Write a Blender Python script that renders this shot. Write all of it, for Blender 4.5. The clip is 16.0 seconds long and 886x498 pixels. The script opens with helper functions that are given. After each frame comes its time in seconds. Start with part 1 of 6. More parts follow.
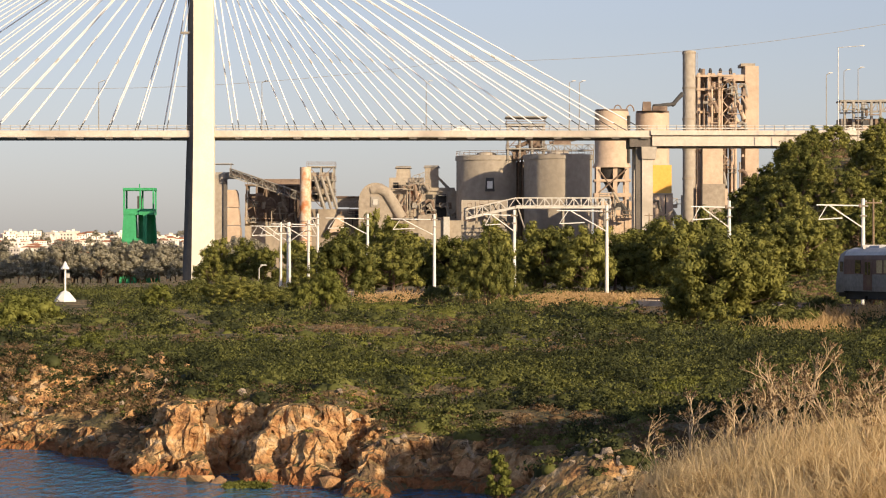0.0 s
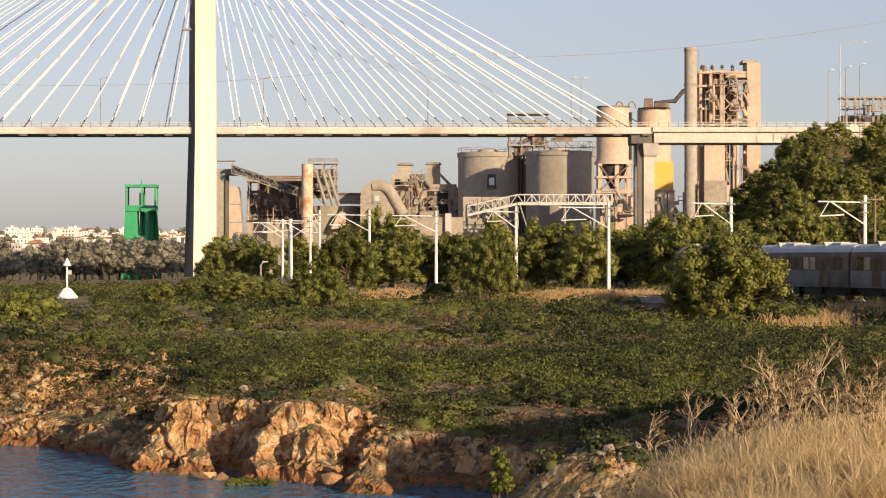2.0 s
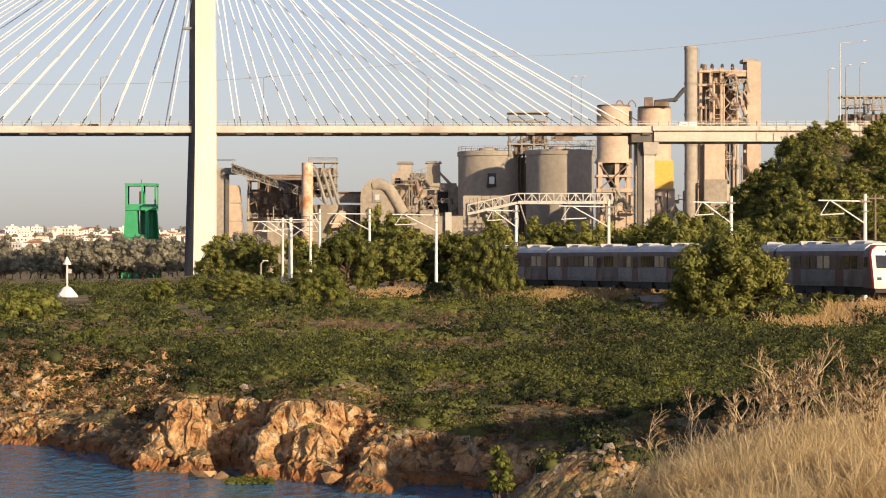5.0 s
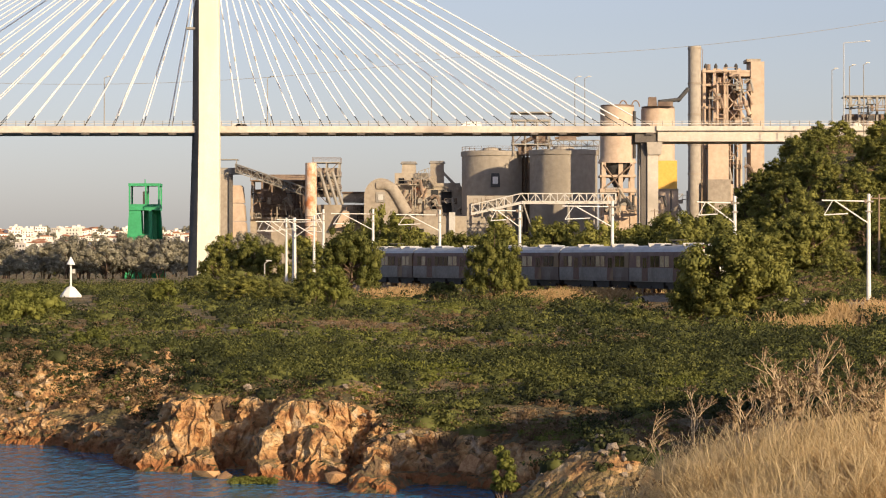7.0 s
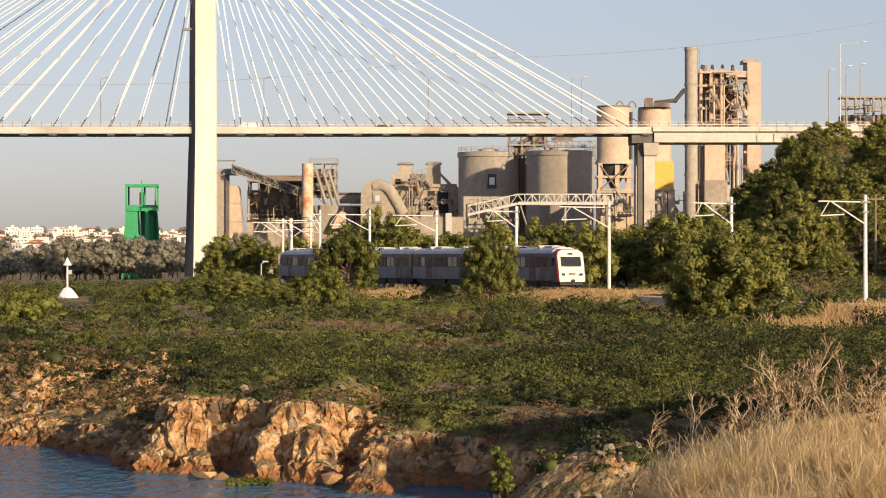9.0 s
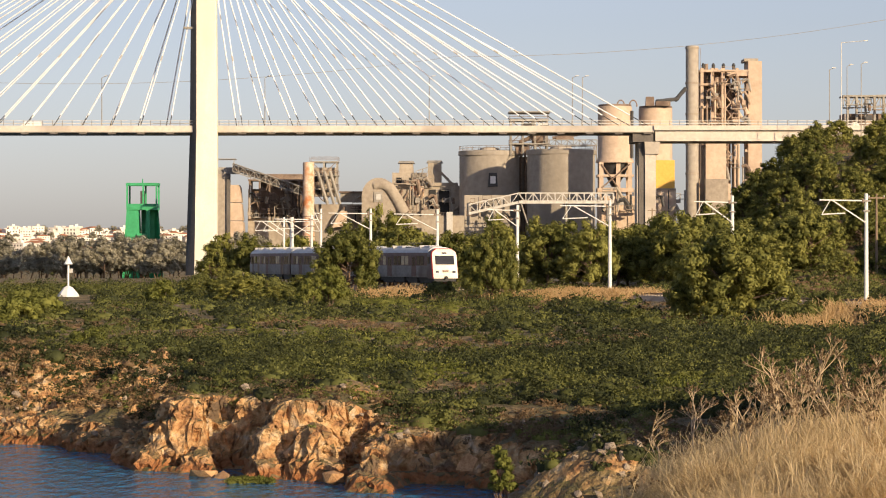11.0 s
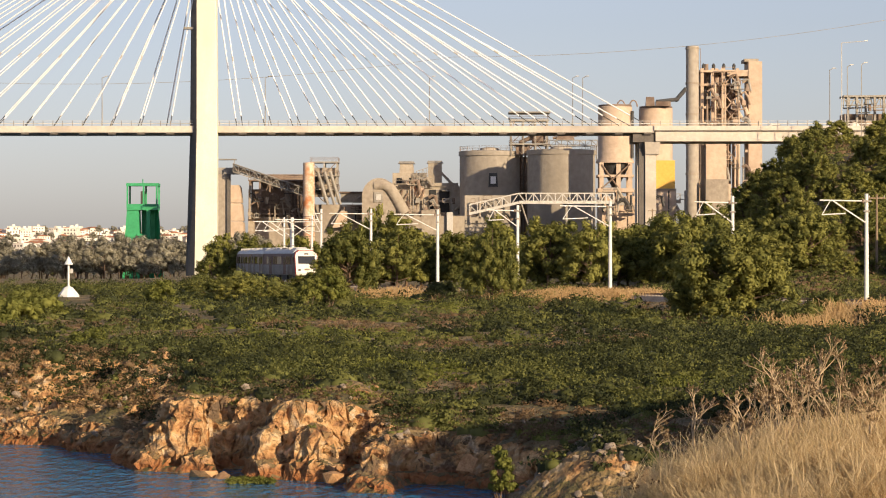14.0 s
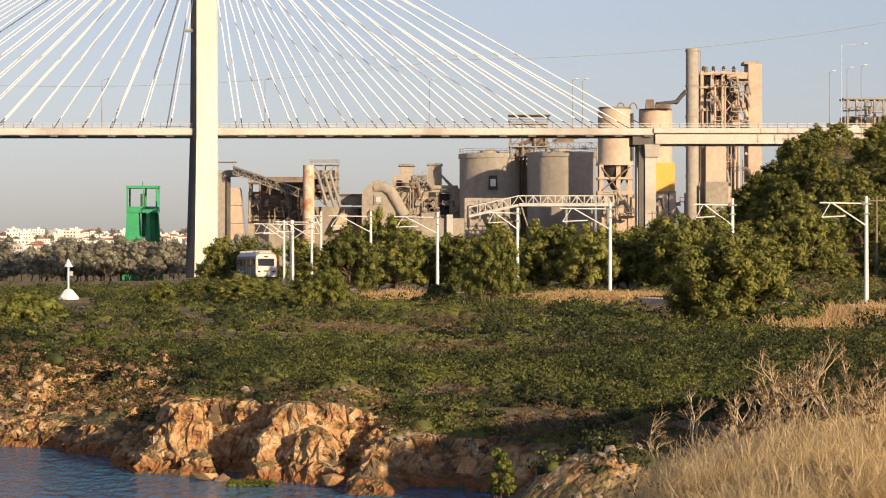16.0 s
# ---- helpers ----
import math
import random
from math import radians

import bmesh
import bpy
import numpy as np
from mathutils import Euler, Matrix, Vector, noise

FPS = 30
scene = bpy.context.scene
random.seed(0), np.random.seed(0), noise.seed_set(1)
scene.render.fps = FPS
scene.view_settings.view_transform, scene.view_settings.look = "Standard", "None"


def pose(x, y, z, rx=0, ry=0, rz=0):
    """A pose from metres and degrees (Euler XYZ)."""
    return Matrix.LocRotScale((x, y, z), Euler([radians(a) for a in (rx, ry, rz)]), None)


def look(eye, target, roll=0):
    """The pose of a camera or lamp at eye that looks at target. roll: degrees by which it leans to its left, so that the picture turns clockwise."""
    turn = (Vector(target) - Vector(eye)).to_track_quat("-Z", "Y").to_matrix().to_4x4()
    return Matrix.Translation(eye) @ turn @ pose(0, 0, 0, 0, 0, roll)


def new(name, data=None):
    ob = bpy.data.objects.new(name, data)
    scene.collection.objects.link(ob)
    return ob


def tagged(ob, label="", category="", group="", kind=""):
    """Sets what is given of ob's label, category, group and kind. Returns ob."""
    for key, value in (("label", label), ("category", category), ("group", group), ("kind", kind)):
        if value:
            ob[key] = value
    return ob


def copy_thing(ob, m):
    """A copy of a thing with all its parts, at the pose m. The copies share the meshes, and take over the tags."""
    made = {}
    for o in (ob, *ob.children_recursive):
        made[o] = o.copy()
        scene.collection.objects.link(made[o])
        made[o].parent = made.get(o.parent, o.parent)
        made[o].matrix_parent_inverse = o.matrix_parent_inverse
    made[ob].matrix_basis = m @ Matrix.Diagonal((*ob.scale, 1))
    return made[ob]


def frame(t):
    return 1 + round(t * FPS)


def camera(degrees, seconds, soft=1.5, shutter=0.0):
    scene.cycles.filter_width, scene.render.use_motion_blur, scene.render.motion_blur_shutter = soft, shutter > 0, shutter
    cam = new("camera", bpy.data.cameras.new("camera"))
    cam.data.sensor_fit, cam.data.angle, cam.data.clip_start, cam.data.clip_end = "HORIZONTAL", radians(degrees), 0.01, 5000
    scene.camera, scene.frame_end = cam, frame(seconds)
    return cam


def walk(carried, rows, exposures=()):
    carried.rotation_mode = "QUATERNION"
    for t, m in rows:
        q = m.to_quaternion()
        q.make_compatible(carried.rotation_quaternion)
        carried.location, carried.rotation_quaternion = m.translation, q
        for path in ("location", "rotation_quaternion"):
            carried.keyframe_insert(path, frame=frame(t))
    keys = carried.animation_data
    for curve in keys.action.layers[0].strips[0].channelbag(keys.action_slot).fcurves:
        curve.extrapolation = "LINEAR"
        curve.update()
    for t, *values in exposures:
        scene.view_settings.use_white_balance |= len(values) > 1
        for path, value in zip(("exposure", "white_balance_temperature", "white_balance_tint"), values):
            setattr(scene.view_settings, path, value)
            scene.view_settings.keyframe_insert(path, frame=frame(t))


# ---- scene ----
import itertools

# ---------------- camera ----------------
EYE = (0, 0, 8.7)
cam = camera(17.82, 16.0, soft=1.05)
walk(cam, [
    (0, look(EYE, (0.672, 1000, 13.392))),
    (0.5, look(EYE, (0.358, 1000, 12.499))),
    (1, look(EYE, (0.093, 1000, 12.712))),
    (1.5, look(EYE, (0.060, 1000, 12.517))),
    (2, look(EYE, (0.051, 1000, 12.211))),
    (2.5, look(EYE, (0.009, 1000, 12.294))),
    (3, look(EYE, (0.043, 1000, 12.271))),
    (3.5, look(EYE, (-0.000, 1000, 12.500))),
    (4, look(EYE, (0.026, 1000, 12.067))),
    (6.5, look(EYE, (-0.102, 1000, 11.733))),
    (7, look(EYE, (-1.258, 1000, 11.803))),
    (7.5, look(EYE, (-0.323, 1000, 12.526))),
    (8, look(EYE, (-0.009, 1000, 12.287))),
    (8.5, look(EYE, (-0.017, 1000, 12.382))),
    (9, look(EYE, (-0.059, 1000, 12.092))),
    (11.5, look(EYE, (-0.433, 1000, 11.649))),
    (12, look(EYE, (-0.358, 1000, 12.313))),
    (12.5, look(EYE, (-0.281, 1000, 11.165))),
    (13, look(EYE, (-0.264, 1000, 11.148))),
    (13.5, look(EYE, (-0.281, 1000, 11.045))),
    (14, look(EYE, (-0.492, 1000, 11.742))),
    (14.5, look(EYE, (-0.534, 1000, 12.466))),
    (15, look(EYE, (-0.577, 1000, 12.731))),
    (15.5, look(EYE, (-0.619, 1000, 12.925))),
    (16, look(EYE, (-0.442, 1000, 12.619))),
])

# ---------------- light ----------------
SUN_WAY = Vector((0.58, -0.785, 0.30)).normalized()  # towards the sun: low, behind and to the right
world = bpy.data.worlds.new("world")
scene.world = world
world.use_nodes = True
wn = world.node_tree
sky = wn.nodes.new("ShaderNodeTexSky")
sky.sky_type = "NISHITA"
sky.sun_disc = False
sky.sun_elevation = math.asin(SUN_WAY.z)
sky.sun_rotation = math.atan2(SUN_WAY.x, SUN_WAY.y)
sky.air_density, sky.dust_density, sky.ozone_density = 1.0, 0.8, 2.2
haze = wn.nodes.new("ShaderNodeHueSaturation")  # hazy evening air pales the blue
haze.inputs["Saturation"].default_value = 0.62
cast = wn.nodes.new("ShaderNodeMix")
cast.data_type, cast.blend_type = "RGBA", "MULTIPLY"
cast.inputs[0].default_value = 1.0
cast.inputs[7].default_value = (1.0, 0.955, 1.10, 1)
wn.links.new(sky.outputs[0], haze.inputs["Color"])
wn.links.new(haze.outputs[0], cast.inputs[6])
wn.links.new(cast.outputs[2], wn.nodes["Background"].inputs[0])
wn.nodes["Background"].inputs[1].default_value = 0.090
sun_data = bpy.data.lights.new("sun", "SUN")
sun_data.energy, sun_data.angle, sun_data.color = 5.0, radians(0.6), (1.0, 0.77, 0.50)
sun = new("sun", sun_data)
sun.matrix_world = look(SUN_WAY * 100, (0, 0, 0))
scene.view_settings.exposure = 0.3


# ---------------- materials ----------------
def material(name, a, b, scale=2.0, fine=12.0, rough=0.85, metal=0.0, bump=0.15, third=None, island=0.0, objects=0.0, streak=0.0):
    """Two-scale mottled surface from colour a to b; third: patches of stain; streak: vertical runs."""
    m = bpy.data.materials.new(name)
    m.use_nodes = True
    nt = m.node_tree
    p = nt.nodes["Principled BSDF"]
    co = nt.nodes.new("ShaderNodeTexCoord")
    n1 = nt.nodes.new("ShaderNodeTexNoise")
    n1.inputs["Scale"].default_value, n1.inputs["Detail"].default_value = scale, 6
    n2 = nt.nodes.new("ShaderNodeTexNoise")
    n2.inputs["Scale"].default_value, n2.inputs["Detail"].default_value = fine, 4
    nt.links.new(co.outputs["Object"], n1.inputs["Vector"])
    nt.links.new(co.outputs["Object"], n2.inputs["Vector"])
    add = nt.nodes.new("ShaderNodeMath")
    add.operation = "ADD"
    nt.links.new(n1.outputs[0], add.inputs[0])
    nt.links.new(n2.outputs[0], add.inputs[1])
    last = add.outputs[0]
    for amount, node, out in ((island, "ShaderNodeNewGeometry", "Random Per Island"), (objects, "ShaderNodeObjectInfo", "Random")):
        if amount:
            g = nt.nodes.new(node)
            ma = nt.nodes.new("ShaderNodeMath")
            ma.operation = "MULTIPLY_ADD"
            nt.links.new(g.outputs[out], ma.inputs[0])
            ma.inputs[1].default_value = amount
            nt.links.new(last, ma.inputs[2])
            sub = nt.nodes.new("ShaderNodeMath")
            sub.operation = "SUBTRACT"
            nt.links.new(ma.outputs[0], sub.inputs[0])
            sub.inputs[1].default_value = amount / 2
            last = sub.outputs[0]
    ramp = nt.nodes.new("ShaderNodeValToRGB")
    ramp.color_ramp.elements[0].position, ramp.color_ramp.elements[1].position = 0.36, 0.64
    ramp.color_ramp.elements[0].color, ramp.color_ramp.elements[1].color = (*a, 1), (*b, 1)
    half = nt.nodes.new("ShaderNodeMath")
    half.operation = "MULTIPLY"
    half.inputs[1].default_value = 0.5
    nt.links.new(last, half.inputs[0])
    nt.links.new(half.outputs[0], ramp.inputs[0])
    colour = ramp.outputs[0]
    if third:
        n3 = nt.nodes.new("ShaderNodeTexNoise")
        n3.inputs["Scale"].default_value, n3.inputs["Detail"].default_value = scale * 0.6, 8
        mp = nt.nodes.new("ShaderNodeMapping")
        mp.inputs["Scale"].default_value = (1, 1, 0.12 if streak else 1)
        mp.inputs["Location"].default_value = (7, 3, 1)
        nt.links.new(co.outputs["Object"], mp.inputs["Vector"])
        nt.links.new(mp.outputs[0], n3.inputs["Vector"])
        r3 = nt.nodes.new("ShaderNodeValToRGB")
        r3.color_ramp.elements[0].position, r3.color_ramp.elements[1].position = 0.5, 0.68
        nt.links.new(n3.outputs[0], r3.inputs[0])
        mix = nt.nodes.new("ShaderNodeMix")
        mix.data_type = "RGBA"
        nt.links.new(r3.outputs[0], mix.inputs[0])
        nt.links.new(colour, mix.inputs[6])
        mix.inputs[7].default_value = (*third, 1)
        colour = mix.outputs[2]
    nt.links.new(colour, p.inputs["Base Color"])
    p.inputs["Roughness"].default_value, p.inputs["Metallic"].default_value = rough, metal
    if bump:
        bp = nt.nodes.new("ShaderNodeBump")
        bp.inputs["Strength"].default_value = bump
        bp.inputs["Distance"].default_value = 0.5 / fine
        nt.links.new(n2.outputs[0], bp.inputs["Height"])
        nt.links.new(bp.outputs[0], p.inputs["Normal"])
    return m


def leaf_material(name, a, b, spread=0.5):
    m = material(name, a, b, 0.35, 1.1, 0.7, bump=0, island=spread, objects=0.35)
    m.node_tree.nodes["Principled BSDF"].inputs["Specular IOR Level"].default_value = 0.25
    nt = m.node_tree
    p = nt.nodes["Principled BSDF"]
    tr = nt.nodes.new("ShaderNodeBsdfTranslucent")
    ramp = [n for n in nt.nodes if n.type == "VALTORGB"][0]
    nt.links.new(ramp.outputs[0], tr.inputs[0])
    mx = nt.nodes.new("ShaderNodeMixShader")
    mx.inputs[0].default_value = 0.3
    nt.links.new(p.outputs[0], mx.inputs[1])
    nt.links.new(tr.outputs[0], mx.inputs[2])
    nt.links.new(mx.outputs[0], nt.nodes["Material Output"].inputs[0])
    return m


PALE_PAINT = material("pale_paint", (0.78, 0.74, 0.58), (0.86, 0.83, 0.68), 0.3, 3, 0.7, bump=0.05, third=(0.70, 0.66, 0.52), streak=1)
DECK_CONCRETE = material("deck_concrete", (0.56, 0.50, 0.42), (0.70, 0.63, 0.54), 0.15, 1.5, 0.85, third=(0.42, 0.37, 0.31))
# dark tone; also paints shade on pylon flank, pier flank and deck slab
DARK_AND_SHADED_CONCRETE = material("dark_concrete", (0.10, 0.09, 0.08), (0.17, 0.15, 0.13), 0.3, 3)
CABLE_WHITE = material("cable_sheath", (0.80, 0.80, 0.80), (0.88, 0.88, 0.88), 0.5, 5, 0.45, bump=0)
CONCRETE = material("weathered_concrete", (0.29, 0.245, 0.195), (0.44, 0.38, 0.30), 0.14, 1.1, 0.9, third=(0.27, 0.23, 0.19), streak=1)
SILO_CONCRETE = material("silo_concrete", (0.33, 0.29, 0.24), (0.45, 0.40, 0.33), 0.10, 0.8, 0.9, third=(0.25, 0.22, 0.18), streak=1)
TOWER_CONCRETE = material("tower_concrete", (0.47, 0.355, 0.26), (0.62, 0.485, 0.365), 0.12, 0.9, 0.9, third=(0.34, 0.25, 0.18), streak=1)
RUST_STEEL = material("rusty_steel", (0.20, 0.14, 0.10), (0.34, 0.26, 0.20), 0.3, 2.0, 0.8, 0.2, third=(0.13, 0.09, 0.07))
GREY_STEEL = material("dusty_grey_steel", (0.26, 0.24, 0.21), (0.40, 0.37, 0.32), 0.3, 2.0, 0.75, 0.2)
DARK_STEEL = material("dark_steel", (0.05, 0.05, 0.05), (0.10, 0.095, 0.09), 0.5, 3.0, 0.7, 0.3)
PALE_STEEL = material("galvanised_steel", (0.50, 0.48, 0.44), (0.64, 0.62, 0.58), 0.5, 3.0, 0.6, 0.2)
YELLOW = material("yellow_cladding", (0.72, 0.42, 0.08), (0.82, 0.52, 0.12), 0.2, 1.5, 0.8, third=(0.60, 0.36, 0.12), streak=1)
GREEN_PAINT = material("green_paint", (0.035, 0.30, 0.12), (0.05, 0.40, 0.17), 0.2, 1.5, 0.6, third=(0.04, 0.24, 0.10), streak=1)
ORANGE_RUST = material("peeling_orange_paint", (0.78, 0.68, 0.56), (0.62, 0.36, 0.20), 0.7, 3.0, 0.8, third=(0.58, 0.22, 0.09))
WHITE_PAINT = material("white_paint", (0.76, 0.75, 0.72), (0.84, 0.83, 0.80), 1.0, 8.0, 0.6, bump=0.05)
MAST_PAINT = material("mast_concrete", (0.66, 0.65, 0.61), (0.78, 0.77, 0.73), 1.0, 8.0, 0.7, bump=0.1)
WOOD_POLE = material("wood_pole", (0.20, 0.14, 0.09), (0.30, 0.22, 0.15), 1.0, 9.0)
BARK = material("pine_bark", (0.12, 0.075, 0.05), (0.22, 0.15, 0.10), 1.5, 10.0, 0.95, bump=0.5)
PINE_LEAF = leaf_material("pine_needles", (0.105, 0.116, 0.028), (0.325, 0.315, 0.08), 0.35)
# grey-olive leaf, paled so that the colour carries distance haze
HAZED_OLIVE_LEAF = leaf_material("olive_leaf", (0.27, 0.255, 0.19), (0.48, 0.45, 0.345))
SCRUB_LEAF = leaf_material("scrub_leaf", (0.085, 0.096, 0.028), (0.215, 0.222, 0.062), 0.25)
DARK_SCRUB = leaf_material("dark_scrub_leaf", (0.034, 0.042, 0.017), (0.11, 0.122, 0.04), 0.2)
BROWN_LEAF = leaf_material("dry_scrub", (0.16, 0.105, 0.055), (0.30, 0.205, 0.115), 0.3)
YELLOW_LEAF = leaf_material("light_green_leaf", (0.14, 0.155, 0.032), (0.28, 0.285, 0.07), 0.3)
STRAW = leaf_material("dry_grass", (0.44, 0.32, 0.16), (0.76, 0.60, 0.36), 0.5)
CLAY_ROCK = material("orange_clay_rock", (0.34, 0.18, 0.08), (0.58, 0.36, 0.18), 1.5, 8.0, 0.95, bump=0.8, objects=0.3)
REED = leaf_material("tan_reed", (0.36, 0.23, 0.10), (0.60, 0.42, 0.21), 0.4)
DEAD_STEM = material("dead_stem", (0.38, 0.27, 0.15), (0.62, 0.48, 0.30), 3.0, 20.0)
BALLAST = material("ballast", (0.20, 0.16, 0.12), (0.34, 0.28, 0.22), 1.0, 14.0, 0.95, bump=0.8)
RAIL_STEEL = material("rail_steel", (0.16, 0.10, 0.07), (0.25, 0.17, 0.12), 1.0, 9.0, 0.5, 0.7)
ROCK = material("limestone", (0.24, 0.19, 0.14), (0.42, 0.34, 0.26), 1.2, 7.0, 0.95, bump=0.7, objects=0.3)
TRAIN_SIDE = material("grimy_grey_side", (0.15, 0.145, 0.145), (0.27, 0.26, 0.25), 0.6, 3.5, 0.6, third=(0.12, 0.09, 0.08))
TRAIN_UPPER = material("grimy_maroon_band", (0.09, 0.045, 0.036), (0.17, 0.085, 0.065), 0.6, 4.0, 0.6, third=(0.22, 0.15, 0.08))
TRAIN_ROOF = material("dull_roof", (0.40, 0.41, 0.42), (0.55, 0.56, 0.57), 0.5, 5.0, 0.5, 0.2)
TRAIN_WHITE = material("cab_white", (0.58, 0.53, 0.44), (0.70, 0.65, 0.55), 1.0, 6.0, 0.4, bump=0.03)
TRAIN_RED = material("cab_red", (0.50, 0.03, 0.03), (0.60, 0.05, 0.04), 1.0, 6.0, 0.4, bump=0.03)
BLACK = material("black_rubber", (0.012, 0.012, 0.013), (0.03, 0.03, 0.03), 2.0, 12.0, 0.7)
DARK_GLASS = material("tinted_glass", (0.02, 0.022, 0.025), (0.035, 0.035, 0.04), 1.0, 6.0, 0.08, bump=0)
# cream base colour paints a reflection into the window panes
CREAM_REFLECTION_GLASS = material("dusty_tinted_glass", (0.34, 0.26, 0.16), (0.58, 0.47, 0.32), 0.8, 5.0, 0.25, bump=0)
HOUSE_WHITE = material("house_plaster", (0.70, 0.64, 0.55), (0.84, 0.79, 0.71), 0.05, 0.5, 0.9, objects=0.5)
ROOF_TILE = material("roof_tile", (0.34, 0.15, 0.08), (0.46, 0.23, 0.13), 0.2, 2.0)
TARMAC = material("tarmac", (0.045, 0.045, 0.045), (0.07, 0.068, 0.065), 0.5, 8.0)


def ground_material():
    """Soil and dry herbs on the flat, orange clay with paler strata on the steep."""
    m = bpy.data.materials.new("clay_and_soil")
    m.use_nodes = True
    nt = m.node_tree
    p = nt.nodes["Principled BSDF"]
    p.inputs["Roughness"].default_value = 0.95
    co = nt.nodes.new("ShaderNodeTexCoord")
    geo = nt.nodes.new("ShaderNodeNewGeometry")
    sep = nt.nodes.new("ShaderNodeSeparateXYZ")
    nt.links.new(geo.outputs["True Normal"], sep.inputs[0])

    def tex(scale, detail, stretch=(1, 1, 1)):
        mp = nt.nodes.new("ShaderNodeMapping")
        mp.inputs["Scale"].default_value = stretch
        n = nt.nodes.new("ShaderNodeTexNoise")
        n.inputs["Scale"].default_value, n.inputs["Detail"].default_value = scale, detail
        nt.links.new(co.outputs["Object"], mp.inputs[0])
        nt.links.new(mp.outputs[0], n.inputs["Vector"])
        return n.outputs[0]

    def ramp(value, stops):
        r = nt.nodes.new("ShaderNodeValToRGB")
        while len(r.color_ramp.elements) < len(stops):
            r.color_ramp.elements.new(0.5)
        for e, (pos, col) in zip(r.color_ramp.elements, stops):
            e.position, e.color = pos, (*col, 1)
        nt.links.new(value, r.inputs[0])
        return r.outputs[0]

    clay = ramp(tex(1.3, 14, (1, 1, 1.6)), [(0.30, (0.16, 0.082, 0.042)), (0.40, (0.42, 0.22, 0.095)), (0.50, (0.58, 0.34, 0.15)), (0.60, (0.66, 0.45, 0.24)), (0.72, (0.68, 0.55, 0.40))])
    crust = ramp(tex(0.9, 10), [(0.57, (0, 0, 0)), (0.63, (1, 1, 1))])
    cm = nt.nodes.new("ShaderNodeMix")
    cm.data_type = "RGBA"
    nt.links.new(crust, cm.inputs[0])
    nt.links.new(clay, cm.inputs[6])
    cm.inputs[7].default_value = (0.17, 0.115, 0.07, 1)
    # the splash zone is bare, saturated orange clay
    pos = nt.nodes.new("ShaderNodeSeparateXYZ")
    nt.links.new(co.outputs["Object"], pos.inputs[0])
    wet = nt.nodes.new("ShaderNodeMapRange")
    wet.inputs["From Min"].default_value, wet.inputs["From Max"].default_value = 0.75, 0.25
    nt.links.new(pos.outputs[2], wet.inputs[0])
    wm = nt.nodes.new("ShaderNodeMix")
    wm.data_type = "RGBA"
    nt.links.new(wet.outputs[0], wm.inputs[0])
    nt.links.new(cm.outputs[2], wm.inputs[6])
    wm.inputs[7].default_value = (0.36, 0.15, 0.055, 1)
    clay = wm.outputs[2]
    soil = ramp(tex(0.35, 8), [(0.35, (0.09, 0.085, 0.03)), (0.52, (0.17, 0.13, 0.06)), (0.66, (0.33, 0.23, 0.11))])
    # straw litter covers the near slope
    litter = ramp(tex(3.0, 8), [(0.35, (0.36, 0.25, 0.12)), (0.65, (0.62, 0.47, 0.26))])
    near = nt.nodes.new("ShaderNodeMapRange")
    near.inputs["From Min"].default_value, near.inputs["From Max"].default_value = 62, 54
    nt.links.new(pos.outputs[1], near.inputs[0])
    lm = nt.nodes.new("ShaderNodeMix")
    lm.data_type = "RGBA"
    nt.links.new(near.outputs[0], lm.inputs[0])
    nt.links.new(soil, lm.inputs[6])
    nt.links.new(litter, lm.inputs[7])
    soil = lm.outputs[2]
    steep = ramp(sep.outputs[2], [(0.62, (1, 1, 1)), (0.86, (0, 0, 0))])
    mix = nt.nodes.new("ShaderNodeMix")
    mix.data_type = "RGBA"
    nt.links.new(steep, mix.inputs[0])
    nt.links.new(soil, mix.inputs[6])
    nt.links.new(clay, mix.inputs[7])
    nt.links.new(mix.outputs[2], p.inputs["Base Color"])
    bp = nt.nodes.new("ShaderNodeBump")
    bp.inputs["Strength"].default_value, bp.inputs["Distance"].default_value = 1.0, 0.5
    nt.links.new(tex(4.0, 15), bp.inputs["Height"])
    nt.links.new(bp.outputs[0], p.inputs["Normal"])
    return m


def water_material():
    m = bpy.data.materials.new("sea_water")
    m.use_nodes = True
    nt = m.node_tree
    p = nt.nodes["Principled BSDF"]
    p.inputs["Base Color"].default_value = (0.03, 0.15, 0.29, 1)
    p.inputs["Roughness"].default_value, p.inputs["IOR"].default_value = 0.1, 1.33
    co = nt.nodes.new("ShaderNodeTexCoord")
    mp = nt.nodes.new("ShaderNodeMapping")
    mp.inputs["Scale"].default_value = (1.1, 0.33, 1)
    mp.inputs["Rotation"].default_value = (0, 0, 0.12)
    n = nt.nodes.new("ShaderNodeTexNoise")
    n.inputs["Scale"].default_value, n.inputs["Detail"].default_value = 1.7, 5
    nt.links.new(co.outputs["Object"], mp.inputs[0])
    nt.links.new(mp.outputs[0], n.inputs["Vector"])
    bp = nt.nodes.new("ShaderNodeBump")
    bp.inputs["Strength"].default_value, bp.inputs["Distance"].default_value = 1.0, 1.5
    nt.links.new(n.outputs[0], bp.inputs["Height"])
    nt.links.new(bp.outputs[0], p.inputs["Normal"])
    return m


GROUND = ground_material()
WATER = water_material()


